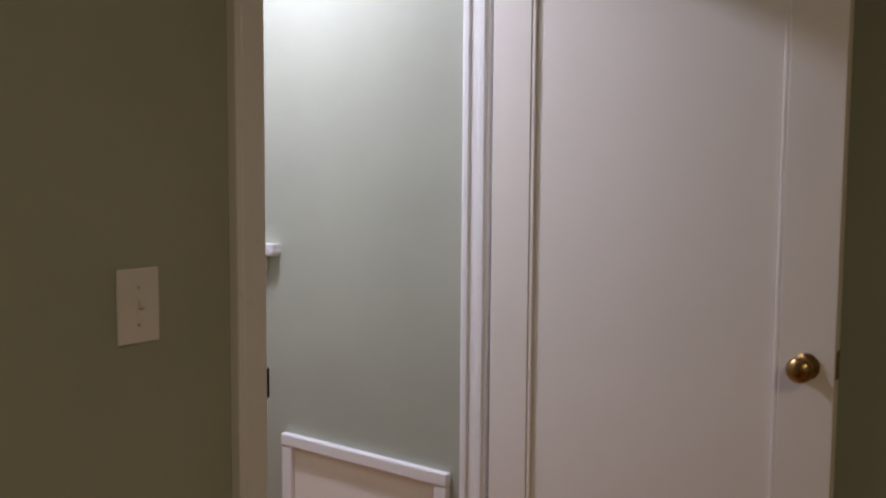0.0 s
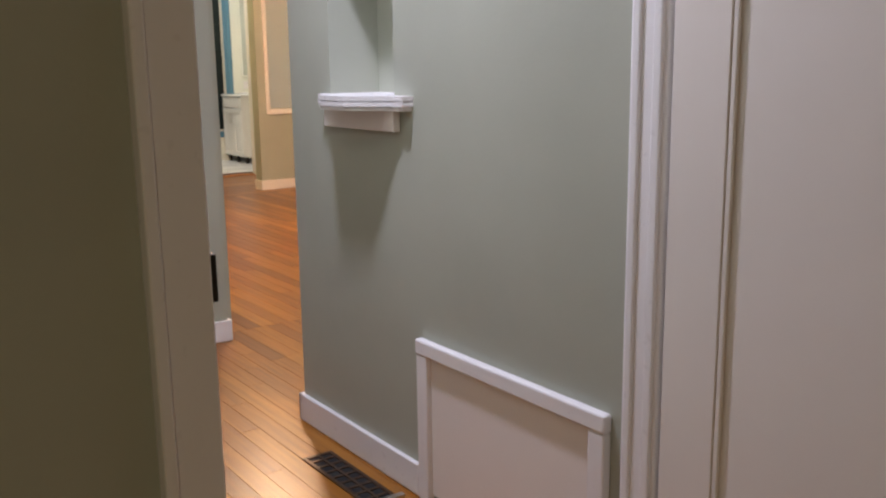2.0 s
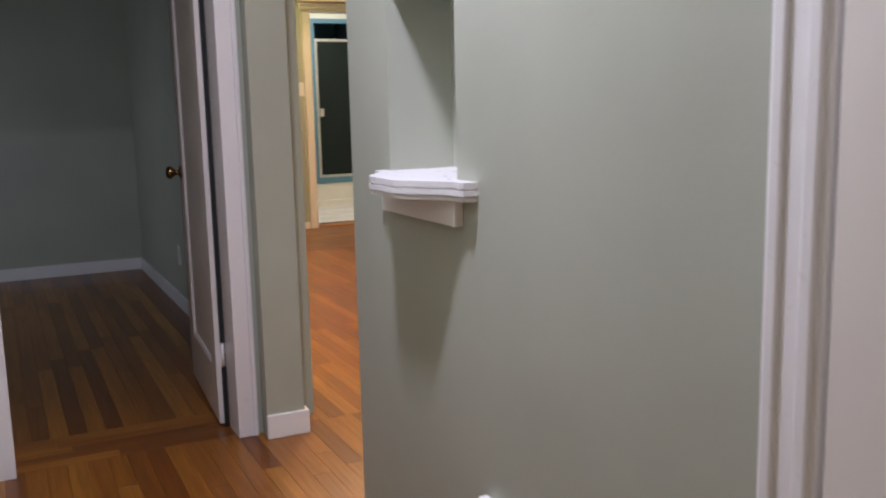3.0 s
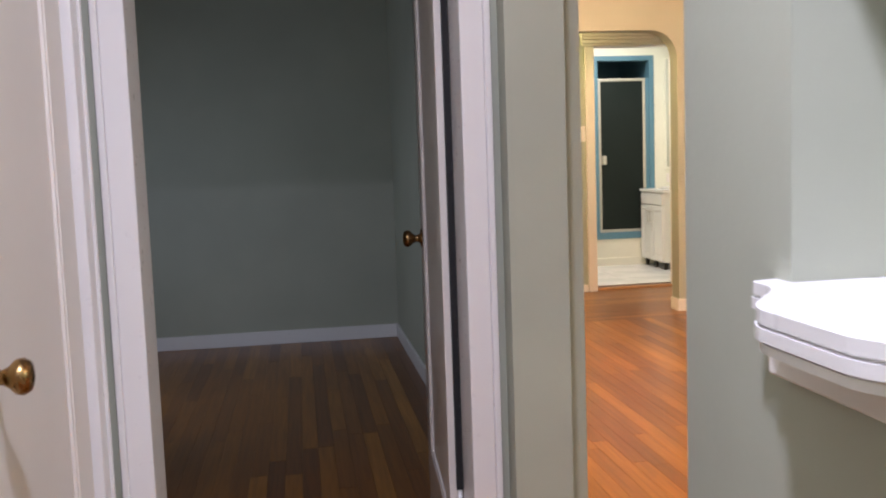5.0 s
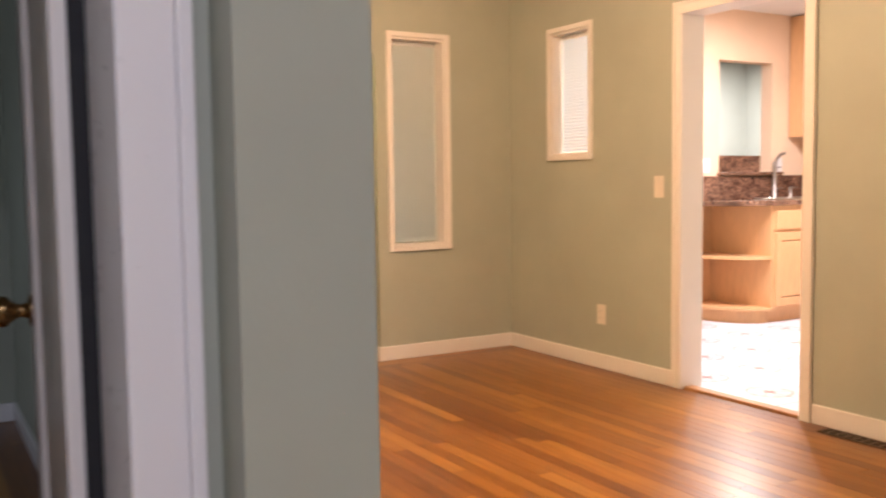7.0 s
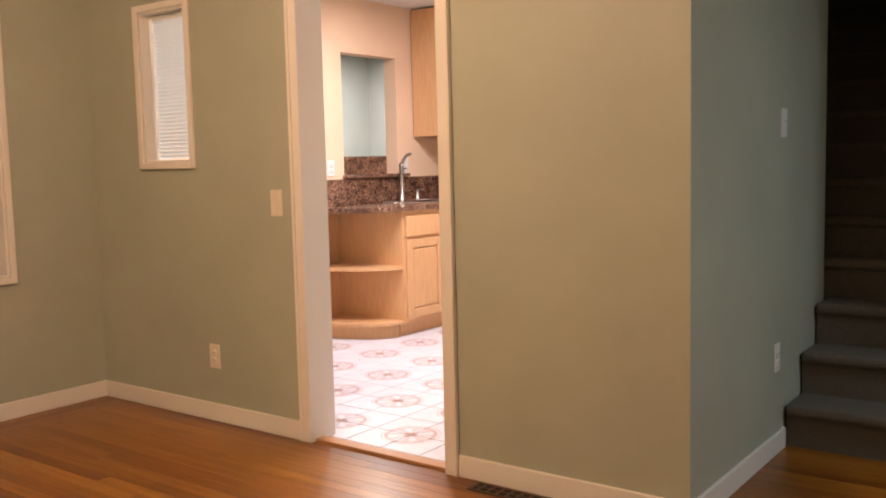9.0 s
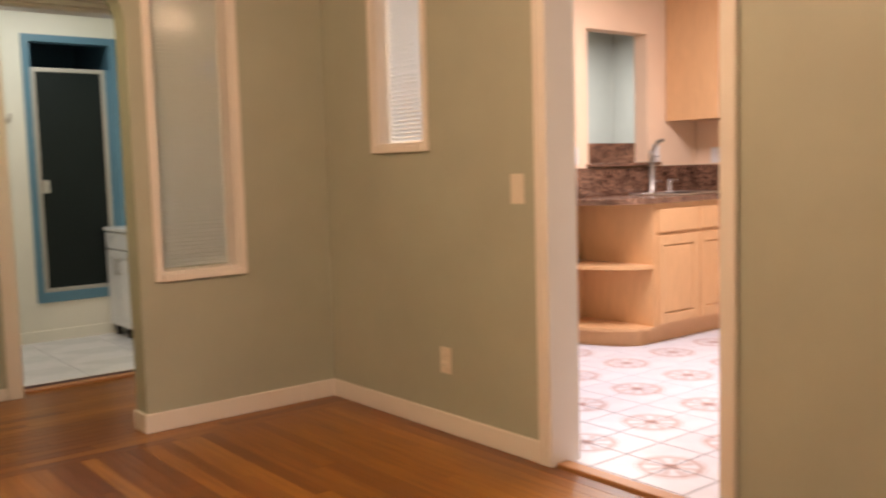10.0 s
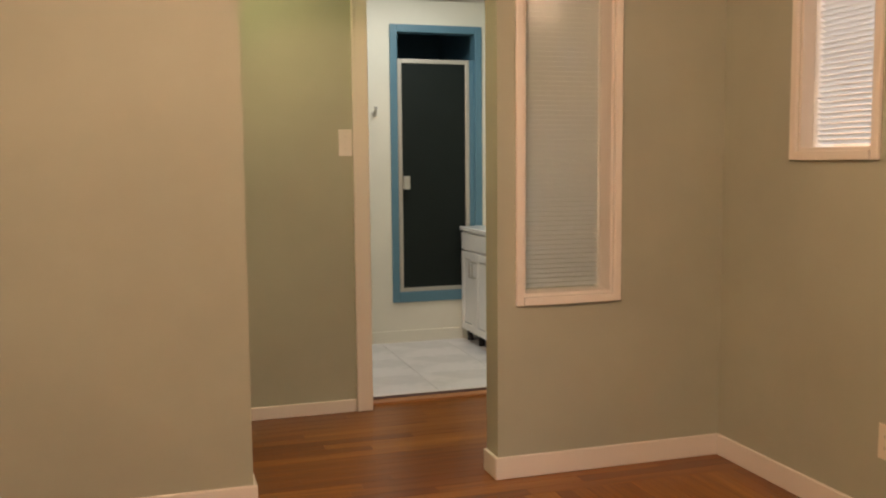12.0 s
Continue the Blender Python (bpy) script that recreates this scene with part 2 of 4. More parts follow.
def part(name, bm, mat, parent=None, label="", kind=""):
    me = bpy.data.meshes.new(name)
    bmesh.ops.recalc_face_normals(bm, faces=bm.faces)
    bm.to_mesh(me)
    bm.free()
    me.materials.append(mat)
    ob = new(name, me)
    if parent:
        ob.parent = parent
    return tagged(ob, label, kind=kind)


def thing(name, label, category, at=(0, 0, 0), turn=0, group="", kind=""):
    ob = new(name)
    ob.matrix_world = pose(*at, 0, 0, turn)
    return tagged(ob, label, category, group, kind)


def setting(name, bm, mat, label, category):
    return tagged(part(name, bm, mat), label, category, kind="structure")


def wall_along_x(name, y0, y1, x0, x1, h, mat, label, holes=()):
    """A wall running along x; holes are (x0, x1, z0, z1) in rising x."""
    bm, at = bmesh.new(), x0
    for a, c, lo, hi in holes:
        if a > at:
            box(bm, at, a, y0, y1, 0, h)
        if lo > 0:
            box(bm, a, c, y0, y1, 0, lo)
        if hi < h:
            box(bm, a, c, y0, y1, hi, h)
        at = c
    if at < x1:
        box(bm, at, x1, y0, y1, 0, h)
    return setting(name, bm, mat, label, "wall")


def wall_along_y(name, x0, x1, y0, y1, h, mat, label, holes=()):
    bm, at = bmesh.new(), y0
    for a, c, lo, hi in holes:
        if a > at:
            box(bm, x0, x1, at, a, 0, h)
        if lo > 0:
            box(bm, x0, x1, a, c, 0, lo)
        if hi < h:
            box(bm, x0, x1, a, c, hi, h)
        at = c
    if at < y1:
        box(bm, x0, x1, at, y1, 0, h)
    return setting(name, bm, mat, label, "wall")


H = 2.5
# ---- shell ----
BW0, BW1 = 1.262, 1.372          # wall between bedroom and hall
JL, JR = -0.885, -0.03           # its doorway
NEND = 2.815                     # end of the niche wall
wall_along_x("wall_bedroom_door", BW0, BW1, -3.7, 0.30, H, SAGE, "sage green painted wall with a white cased doorway", [(JL - 0.02, 0.02, 0, 2.05)])
wall_along_y("wall_bedroom_east", 0.30, 0.42, -2.7, 1.372, H, SAGE, "sage green painted bedroom wall behind the open door")
wall_along_y("wall_bedroom_west", -3.82, -3.7, -2.7, 1.372, H, SAGE, "sage green painted bedroom wall")
wall_along_x("wall_bedroom_south", -2.82, -2.7, -3.82, 0.42, H, SAGE, "sage green painted bedroom wall")

NY0, NY1, NZ0, NZ1, ND = 2.240, 2.570, 1.035, 1.46, 0.16
wall_along_y("wall_niche", 0.0, ND, BW1, NEND, H, SAGE, "sage green hall wall with a small recessed niche", [(NY0, NY1, NZ0, NZ1)])
wall_along_y("wall_niche_back", ND, 0.30, BW1, NEND, H, SAGE, "sage green wall behind the niche")
wall_along_y("wall_hall_west", -1.05, -0.93, BW1, 3.87, H, SAGE, "sage green hall wall with a closet door", [(3.06, 3.76, 0, 2.05)])
RBY0, RBY1 = 3.87, 3.99          # wall with the doorway to the dark room
RL, RR = -0.828, -0.088
wall_along_x("wall_room_door", RBY0, RBY1, -3.0, 0.108, H, SAGE, "sage green wall with a white cased doorway", [(RL - 0.02, RR + 0.02, 0, 2.05)])
setting("wall_pillar", slab(0.005, 0.145, 3.797, RBY0, 0, H), SAGE, "narrow sage green wall end beside the doorway", "wall")
setting("wall_room_east", box(box(slab(0.11, 0.145, RBY0, 3.95, 0, H), 0.15, 0.24, 3.985, 8.115, 0, H), 0.11, 0.145, 3.95, 3.985, 0, H), SAGE, "sage green wall between dark room and dining room", "wall")
wall_along_x("wall_room_north", 7.82, 7.94, -3.0, 0.15, H, SAGE, "sage green wall of the empty dark room")
wall_along_y("wall_room_west", -3.12, -3.0, 3.87, 8.02, H, SAGE, "sage green wall of the empty dark room")

AX0, AX1, AZ, AR = 1.330, 2.290, 2.062, 0.2
W1 = (2.397, 2.790, 0.728, 2.052)
FY0, FY1 = 8.115, 8.245
wall_n = wall_along_x("wall_dining_north", FY0, FY1, 0.24, 3.303, H, SAGE, "sage green dining wall with an arched opening and interior window",
                      [(AX0, AX1, 0, AZ), W1])
# rounded upper corners of the arch
bm = bmesh.new()
for cx, sx in ((AX0, 1), (AX1, -1)):
    pts = [(cx, AZ)] + [(cx + sx * (AR - AR * math.sin(a)), AZ - AR + AR * math.cos(a)) for a in (k * math.pi / 20 for k in range(11))]
    f = [bm.verts.new((x, FY0, z)) for x, z in pts]
    b = [bm.verts.new((x, FY1, z)) for x, z in pts]
    bm.faces.new(f), bm.faces.new(b[::-1])
    for i in range(len(pts)):
        j = (i + 1) % len(pts)
        bm.faces.new((f[i], f[j], b[j], b[i]))
part("arch_corner", bm, SAGE, wall_n)

EX0, EX1 = 3.303, 3.433
W2 = (7.275, 7.650, 1.292, 2.054)
KD0, KD1, KDZ = 5.742, 6.503, 2.0
wall_along_y("wall_kitchen", EX0, EX1, 4.72, 8.245, H, SAGE, "sage green dining wall with kitchen doorway and small window", [(KD0 - 0.02, KD1 + 0.02, 0, KDZ + 0.02), (W2[0], W2[1], W2[2], W2[3])])
setting("wall_kitchen_lining", slab(EX1, EX1 + 0.012, 5.37, 5.66, 0, H), PEACH, "peach painted kitchen side of the wall", "wall")
XE = 5.01                        # the stairwell widens past here
wall_along_x("wall_stair", 4.72, 4.82, EX1, XE, 5.0, SAGE, "sage green wall beside the carpeted stairs")
wall_along_y("wall_stair_return", XE - 0.1, XE, 4.82, 5.28, 5.0, SAGE, "sage green return wall in the stairwell")
wall_along_x("wall_kitchen_south", 5.28, 5.37, EX1, 8.2, 5.0, SAGE, "sage green wall between stairwell and kitchen")
wall_along_x("wall_stair_far", 3.55, 3.67, 4.45, 8.2, 5.0, SAGE, "sage green stairwell wall")
wall_along_y("wall_stair_end", 8.2, 8.32, 3.55, 5.37, 5.0, SAGE, "sage green stairwell end wall")
wall_along_x("wall_living_south", 1.252, 1.372, 0.42, 4.57, H, SAGE, "sage green living room wall")
wall_along_y("wall_living_east", 4.45, 4.57, 1.372, 3.55, H, SAGE, "sage green living room wall")

# kitchen shell
KX, KY = 6.80, 8.35
PT = (5.567, 6.215, 1.155, 2.11)
wall_along_x("wall_kitchen_north", KY, KY + 0.12, 3.433, KX + 0.12, 2.53, PEACH, "peach kitchen wall with a pass-through opening", [PT])
wall_along_y("wall_kitchen_east", KX, KX + 0.12, 5.37, KY, 2.53, PEACH, "peach painted kitchen wall")
wall_along_x("wall_den", 10.2, 10.3, 4.2, 8.0, H, DEN, "grey-blue wall of the room beyond the pass-through")
wall_along_y("wall_den_east", 8.0, 8.1, 8.47, 10.3, H, DEN, "grey-blue wall of the room beyond")
wall_along_y("wall_den_west", 4.1, 4.2, 8.47, 10.3, H, DEN, "grey-blue wall of the room beyond")

# vestibule and bathroom shell
VY0, VY1 = 9.285, 9.395
BD0, BD1 = 2.045, 2.77
wall_along_x("wall_vestibule", VY0, VY1, 0.8, 3.6, H, SAGE, "sage green vestibule wall with the bathroom doorway", [(BD0 - 0.02, BD1 + 0.02, 0, 2.115)])
wall_along_y("wall_vestibule_west", 0.68, 0.8, 8.245, VY1, H, SAGE, "sage green vestibule wall")
wall_along_y("wall_vestibule_east", 3.433, 3.553, 8.47, VY1, H, SAGE, "sage green vestibule wall")
BY = 10.8
SX0, SX1, SZ0, SZ1 = 2.56, 3.172, 0.335, 2.152
wall_along_x("wall_bathroom_north", BY, BY + 0.12, 1.9, 3.72, H, PALE, "pale bathroom wall with a shower opening", [(SX0, SX1, SZ0, SZ1)])
wall_along_y("wall_bathroom_west", 1.8, 1.9, VY1, BY + 0.12, H, PALE, "pale bathroom wall")
wall_along_y("wall_bathroom_east", 3.6, 3.72, VY1, BY, H, PALE, "pale bathroom wall")
setting("wall_shower_stall", box(box(box(slab(SX0 - 0.1, SX1 + 0.1, 11.7, 11.8, 0, H), SX0 - 0.1, SX0, BY + 0.12, 11.7, 0, H), SX1, SX1 + 0.1, BY + 0.12, 11.7, 0, H), SX0, SX1, BY + 0.12, 11.7, 0, 0.2), BLUE, "dark blue shower stall lining", "wall")

for nm, dims in (("bedroom", (-3.82, 0.42, -2.82, 1.372)), ("hall", (-1.08, 0.30, 1.372, 3.87)), ("room", (-3.12, 0.145, 3.87, 8.02)), ("dining", (0.145, 3.433, 3.785, 8.245)),
                 ("living", (0.30, 4.57, 1.252, 3.785)), ("landing", (3.433, 4.45, 3.785, 4.72)), ("vestibule", (0.68, 3.55, 8.245, 9.395)), ("bathroom", (1.8, 3.72, 9.395, 11.8))):
    setting("ceiling_" + nm, slab(*dims, H, H + 0.1), CEIL, "flat white painted ceiling", "ceiling")
setting("ceiling_kitchen", slab(3.433, 6.92, 5.37, 8.35, 2.53, 2.63), CEIL, "flat white kitchen ceiling", "ceiling")
setting("ceiling_den", slab(4.1, 8.1, 8.47, 10.3, 2.53, 2.63), CEIL, "flat white ceiling", "ceiling")
setting("ceiling_stair", slab(3.433, 8.32, 3.55, 5.37, 5.0, 5.1), CEIL, "flat white stairwell ceiling", "ceiling")


# ---- floors ----
def strip_floor(name, x0, x1, y0, y1, mat, along="y", width=0.066, label="varnished amber strip wood floor", pieces=None, seed=1):
    """A dark base with separate narrow boards on it. pieces: (y0, y1) stretch whose boards are objects of their own."""
    rng = random.Random(seed)
    base = setting(name, slab(x0, x1, y0, y1, -0.06, -0.012), SUB, label, "floor")
    a0, a1, c0, c1 = (y0, y1, x0, x1) if along == "y" else (x0, x1, y0, y1)
    n = max(1, round((c1 - c0) / width))
    w = (c1 - c0) / n
    verts, faces = [], []

    def board(s, e, k, out_v, out_f):
        g, ch = 0.0002, 0.0006
        lo, hi = c0 + k * w + g, c0 + (k + 1) * w - g
        base_i = len(out_v)
        for (p0, p1, q0, q1, z) in ((s + g, e - g, lo, hi, -0.012), (s + g, e - g, lo, hi, -ch), (s + g + ch, e - g - ch, lo + ch, hi - ch, 0.0)):
            ring = ((q0, p0), (q1, p0), (q1, p1), (q0, p1)) if along == "y" else ((p0, q0), (p1, q0), (p1, q1), (p0, q1))
            out_v.extend((x, y, z) for x, y in ring)
        for r in (0, 4):
            for j in range(4):
                i2 = (j + 1) % 4
                out_f.append((base_i + r + j, base_i + r + i2, base_i + r + 4 + i2, base_i + r + 4 + j))
        out_f.append((base_i + 8, base_i + 9, base_i + 10, base_i + 11))

    count = 0
    for k in range(n):
        s = a0
        e = a0 + rng.uniform(0.4, 1.5)
        while s < a1 - 1e-6:
            e = min(e, a1)
            if a1 - e < 0.25:
                e = a1
            if pieces and e > pieces[0] and s < pieces[1] and count < 300:
                pv, pf = [], []
                board(s, e, k, pv, pf)
                me = bpy.data.meshes.new("board")
                me.from_pydata(pv, [], pf)
                me.materials.append(FLOOR_Y if along == "y" else FLOOR_X)
                new("board", me).parent = base
                count += 1
            else:
                board(s, e, k, verts, faces)
            s, e = e, e + rng.uniform(0.7, 1.9)
    if verts:
        me = bpy.data.meshes.new("boards")
        me.from_pydata(verts, [], faces)
        me.materials.append(mat)
        tagged(new("boards", me), "narrow varnished floor boards", kind="stuff").parent = base
    return base


# ---- trim ----
def baseboard(bm, x0, x1, y0, y1, h=0.09):
    return box(bm, x0, x1, y0, y1, 0, h, 0.004)


T = 0.015
bb = lambda name, mat, *runs, h=0.09: [setting(name, baseboard(bmesh.new(), *r, h), mat, "painted wooden baseboard", "baseboard") for r in runs]
bb("baseboard_hall", WHITE, (-T, 0, 2.145, NEND + T), (-T, 0.30, NEND, NEND + T))
bb("baseboard_pillar", WHITE, (0.005 - 0.004, 0.145 + T, 3.797 - T, 3.797), (0.145, 0.145 + T, 3.797, 3.99))
bb("baseboard_room", WHITE, (-3.0, 0.15, 7.82 - T, 7.82), (0.15 - T, 0.15, 3.99, 7.82 - T))
bb("baseboard_dining", CREAM, (0.24, AX0 + T, FY0 - T, FY0), (AX1 - T, EX0, FY0 - T, FY0), (EX0 - T, EX0, KD1 + 0.064, FY0 - T), (EX0 - T, EX0, 4.72 - T, KD0 - 0.064))
bb("baseboard_arch", CREAM, (AX0, AX0 + T, FY0, FY1), (AX1 - T, AX1, FY0, FY1))
bb("baseboard_stair", CREAM, (EX0, 4.36, 4.72 - T, 4.72))
bb("baseboard_vestibule", CREAM, (0.8, BD0 - 0.085, VY0 - T, VY0), h=0.065)
bb("baseboard_bathroom", PALE, (1.9, 3.6, BY - T, BY), h=0.11)


def casing(bm, axis, face, sign, a0, a1, top, width, proud=0.018, z0=0.0):
    """Flat casing round an opening with a back band; axis: the way the wall runs."""
    def piece(p0, p1, lo, hi, d):
        f0, f1 = sorted((face, face + sign * d))
        if axis == "x":
            box(bm, p0, p1, f0, f1, lo, hi, 0.003)
        else:
            box(bm, f0, f1, p0, p1, lo, hi, 0.003)
    for p0, p1, q0, q1 in ((a0 - width + 0.016, a0, a0 - width, a0 - width + 0.016), (a1, a1 + width - 0.016, a1 + width - 0.016, a1 + width)):
        piece(p0, p1, z0, top, proud)
        piece(q0, q1, z0, top + width, proud + 0.006)
    piece(a0 - width + 0.016, a1 + width - 0.016, top, top + width - 0.016, proud)
    piece(a0 - width + 0.016, a1 + width - 0.016, top + width - 0.016, top + width, proud + 0.006)
    return bm


def jambs(bm, axis, f0, f1, a0, a1, top, t=0.02):
    for p0, p1, lo, hi in ((a0 - t, a0, 0, top + t), (a1, a1 + t, 0, top + t), (a0, a1, top, top + t)):
        if axis == "x":
            box(bm, p0, p1, f0, f1, lo, hi)
        else:
            box(bm, f0, f1, p0, p1, lo, hi)
    return bm


def doorway(name, axis, f0, f1, a0, a1, top, width, mat, label, stop_at=None, sides=(1, 1)):
    ob = thing(name, label, "door frame", kind="structure")
    part("jamb", jambs(bmesh.new(), axis, f0 - 0.003, f1 + 0.003, a0, a1, top), mat, ob)
    for on, face, sign in ((sides[0], f0, -1), (sides[1], f1, 1)):
        if on:
            part("casing", casing(bmesh.new(), axis, face, sign, a0, a1, top, width), mat, ob)
    if stop_at is not None:
        bm = bmesh.new()
        s0, s1 = stop_at, stop_at + 0.035
        for p0, p1, lo, hi in ((a0, a0 + 0.012, 0, top), (a1 - 0.012, a1, 0, top), (a0 + 0.012, a1 - 0.012, top - 0.012, top)):
            if axis == "x":
                box(bm, p0, p1, s0, s1, lo, hi, 0.002)
            else:
                box(bm, s0, s1, p0, p1, lo, hi, 0.002)
        part("stop", bm, mat, ob)
    return ob


# bedroom doorway: its right jamb runs on into the hall wall
d1 = thing("door_1", "white painted door frame between bedroom and hall", "door frame", kind="structure")
part("jamb", box(bmesh.new(), JL - 0.02, JL, BW0 - 0.004, BW1 + 0.004, 0, 2.05), WHITE, d1)
part("head", box(bmesh.new(), JL, JR, BW0, BW1, 2.03, 2.05), WHITE, d1)
bm = box(bmesh.new(), JL - 0.057, JL, BW0 - 0.018, BW0, 0, 2.033, 0.003)
box(bm, JL - 0.072, JL - 0.056, BW0 - 0.024, BW0, 0, 2.1, 0.003)
box(bm, JL - 0.055, 0.06, BW0 - 0.018, BW0, 2.035, 2.1, 0.003)
part("casing", bm, WHITE, d1)
bm = box(bmesh.new(), JL - 0.072, JL, BW1, BW1 + 0.018, 0, 2.1, 0.003)
part("casing", bm, WHITE, d1)
bm = box(bmesh.new(), -0.024, 0.0, BW1 - 0.028, BW1 + 0.058, 0, 2.1, 0.005)
box(bm, -0.03, -0.001, BW1 + 0.03, BW1 + 0.05, 0, 2.1, 0.004)
box(bm, -0.03, -0.001, BW1 - 0.02, BW1 + 0.002, 0, 2.1, 0.004)
part("casing", bm, WHITE, d1, "white moulded casing")
bm = box(bmesh.new(), JL, JL + 0.006, BW0 - 0.017, BW0 + 0.02, 0.86, 0.915, 0.001)
part("strike_plate", bm, BLACK, d1, "dark metal strike plate")

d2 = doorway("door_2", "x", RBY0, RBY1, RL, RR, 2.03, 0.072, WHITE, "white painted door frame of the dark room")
# Black strips stand in for shade in the gap beside the open door.
GAP_SHADE = plain("painted_gap_shade", (0.012, 0.012, 0.013), 0.8)
for z0, z1 in ((0.006, 0.235), (0.33, 1.745), (1.84, 2.02)):
    part("weather_strip", slab(RR - 0.018, RR - 0.001, 3.994, 4.006, z0, z1), GAP_SHADE, d2, "black strip painted in for the dark hinge-side gap")
for z in (0.24, 1.75):
    part("hinge", turned([(0.006, 0), (0.006, 0.085)], (0, 0, 1), (RR - 0.010, 4.000, z), 12), WHITE, d2, "small painted hinge")
doorway("door_3", "y", EX0, EX1, KD0, KD1, KDZ, 0.062, CREAM, "cream painted frame of the kitchen doorway")
doorway("door_4", "x", VY0, VY1, BD0, BD1, 2.095, 0.08, CREAM, "cream painted frame of the bathroom doorway")
head = thing("trim_bathroom_head", "cream stepped cornice over the bathroom doorway", "cornice", kind="structure")
for z0, z1, d in ((2.100, 2.118, 0.032), (2.118, 2.150, 0.045), (2.150, 2.175, 0.060), (2.175, 2.210, 0.078), (2.210, 2.232, 0.092)):
    part("moulding", slab(BD0 - 0.09 - d * 0.4, BD1 + 0.09 + d * 0.4, VY0 - d, VY0, z0, z1, 0.005), CREAM, head)
doorway("door_5", "y", -1.05, -0.93, 3.08, 3.74, 2.03, 0.072, WHITE, "white painted frame of the hall closet", sides=(0, 1))


def knob(parent, at, axis, mat=BRASS):
    k = part("knob", turned([(0.029, 0), (0.029, 0.004), (0.014, 0.008), (0.011, 0.02), (0.016, 0.03), (0.026, 0.04), (0.028, 0.05), (0.022, 0.06), (0.008, 0.064)], axis, at), mat, parent, "aged brass knob")
    return k


def panel_door(name, label, w, h, at, turn, knob_x, hinges=True, group="", knob_z=0.88):
    """One large recessed panel door; hinge edge at x = 0, face towards -y, body behind."""
    ob = thing(name, label, "door", at, turn, group)
    st, t, rail_b, rail_t = 0.115, 0.035, 0.22, 0.12
    bm = bmesh.new()
    for x0, x1, z0, z1 in ((0, st, 0.01, h), (w - st, w, 0.01, h), (st, w - st, 0.01, rail_b), (st, w - st, h - rail_t, h)):
        box(bm, x0, x1, 0, t, z0, z1, 0.002)
    part("frame", bm, CREAM, ob)
    part("panel", slab(st - 0.005, w - st + 0.005, 0.010, t - 0.010, rail_b - 0.005, h - rail_t + 0.005), CREAM, ob)
    bm = bmesh.new()
    for s in (0, 1):
        y0, y1 = (0.002, 0.010) if s == 0 else (t - 0.010, t - 0.002)
        for x0, x1, z0, z1 in ((st, st + 0.012, rail_b, h - rail_t), (w - st - 0.012, w - st, rail_b, h - rail_t), (st + 0.012, w - st - 0.012, rail_b, rail_b + 0.012), (st + 0.012, w - st - 0.012, h - rail_t - 0.012, h - rail_t)):
            box(bm, x0, x1, y0, y1, z0, z1, 0.003)
    part("moulding", bm, CREAM, ob)
    knob(ob, (knob_x, 0, knob_z), (0, -1, 0))
    knob(ob, (knob_x, t, knob_z), (0, 1, 0))
    part("latch_plate", slab(w, w + 0.002, 0.006, t - 0.006, 0.85, 0.91), BRASS, ob)
    if hinges:
        for z in (0.24, 1.75):
            part("hinge", turned([(0.006, 0), (0.006, 0.09)], (0, 0, 1), (-0.004, -0.003, z), 12), WHITE, ob, "small painted hinge")
    return ob


panel_door("bedroom_door", "open cream painted one-panel door with brass knob", 0.86, 2.02, (JR, 1.328, 0), 270, 0.802, False, knob_z=0.872)
panel_door("dark_room_door", "open white one-panel door inside the dark room", 0.735, 2.02, (-0.122, 4.02, 0), 86.5, 0.680, False, knob_z=0.925).scale = (1, -1, 1)
panel_door("closet_door", "closed narrow white panel door in the hall", 0.65, 2.02, (-0.933, 3.735, 0), 270, 0.585).scale = (1, -1, 1)


# ---- hall things ----
def wall_plate(name, label, category, at, face_turn, w, h, mat, kind="toggle"):
    """Switch or outlet plate; its front looks towards -y before it is turned."""
    ob = thing(name, label, category, at, face_turn)
    part("plate", slab(-w / 2, w / 2, -0.006, 0, -h / 2, h / 2, 0.003), mat, ob)
    if kind == "toggle":
        part("toggle_slot", slab(-0.006, 0.006, -0.008, -0.005, -0.014, 0.014), mat, ob)
        part("toggle", slab(-0.004, 0.004, -0.017, -0.006, -0.002, 0.011, 0.0015), mat, ob)
        zs = (-0.03, 0.03)
    elif kind == "rocker":
        part("rocker", slab(-0.0165, 0.0165, -0.010, -0.005, -0.033, 0.033, 0.002), mat, ob)
        zs = (-0.048, 0.048)
    elif kind == "outlet":
        for z in (-0.019, 0.019):
            o = part("socket", turned([(0.0165, 0), (0.0165, 0.003), (0.015, 0.004)], (0, -1, 0), (0, -0.005, z)), mat, ob)
            part("slot", box(box(bmesh.new(), -0.007, -0.005, -0.0095, -0.008, z - 0.004, z + 0.005), 0.005, 0.007, -0.0095, -0.008, z - 0.004, z + 0.005), BLACK, o)
        zs = (0.0,)
    else:
        zs = (-0.03, 0.03)
    for z in zs:
        part("screw", turned([(0.003, 0), (0.0025, 0.0015)], (0, -1, 0), (0, -0.006, z), 10), STEEL, ob)
    return ob


wall_plate("light_switch", "white toggle light switch plate on the bedroom wall", "light switch", (-1.144, BW0, 1.058), 0, 0.077, 0.121, WPLASTIC)
wall_plate("light_switch", "almond rocker light switch plate beside the kitchen doorway", "light switch", (EX0, 6.68, 1.093), -90, 0.075, 0.12, PLASTIC, "rocker")
wall_plate("wall_outlet", "almond electrical outlet low on the dining wall", "outlet", (EX0, 7.165, 0.328), -90, 0.075, 0.12, PLASTIC, "outlet")
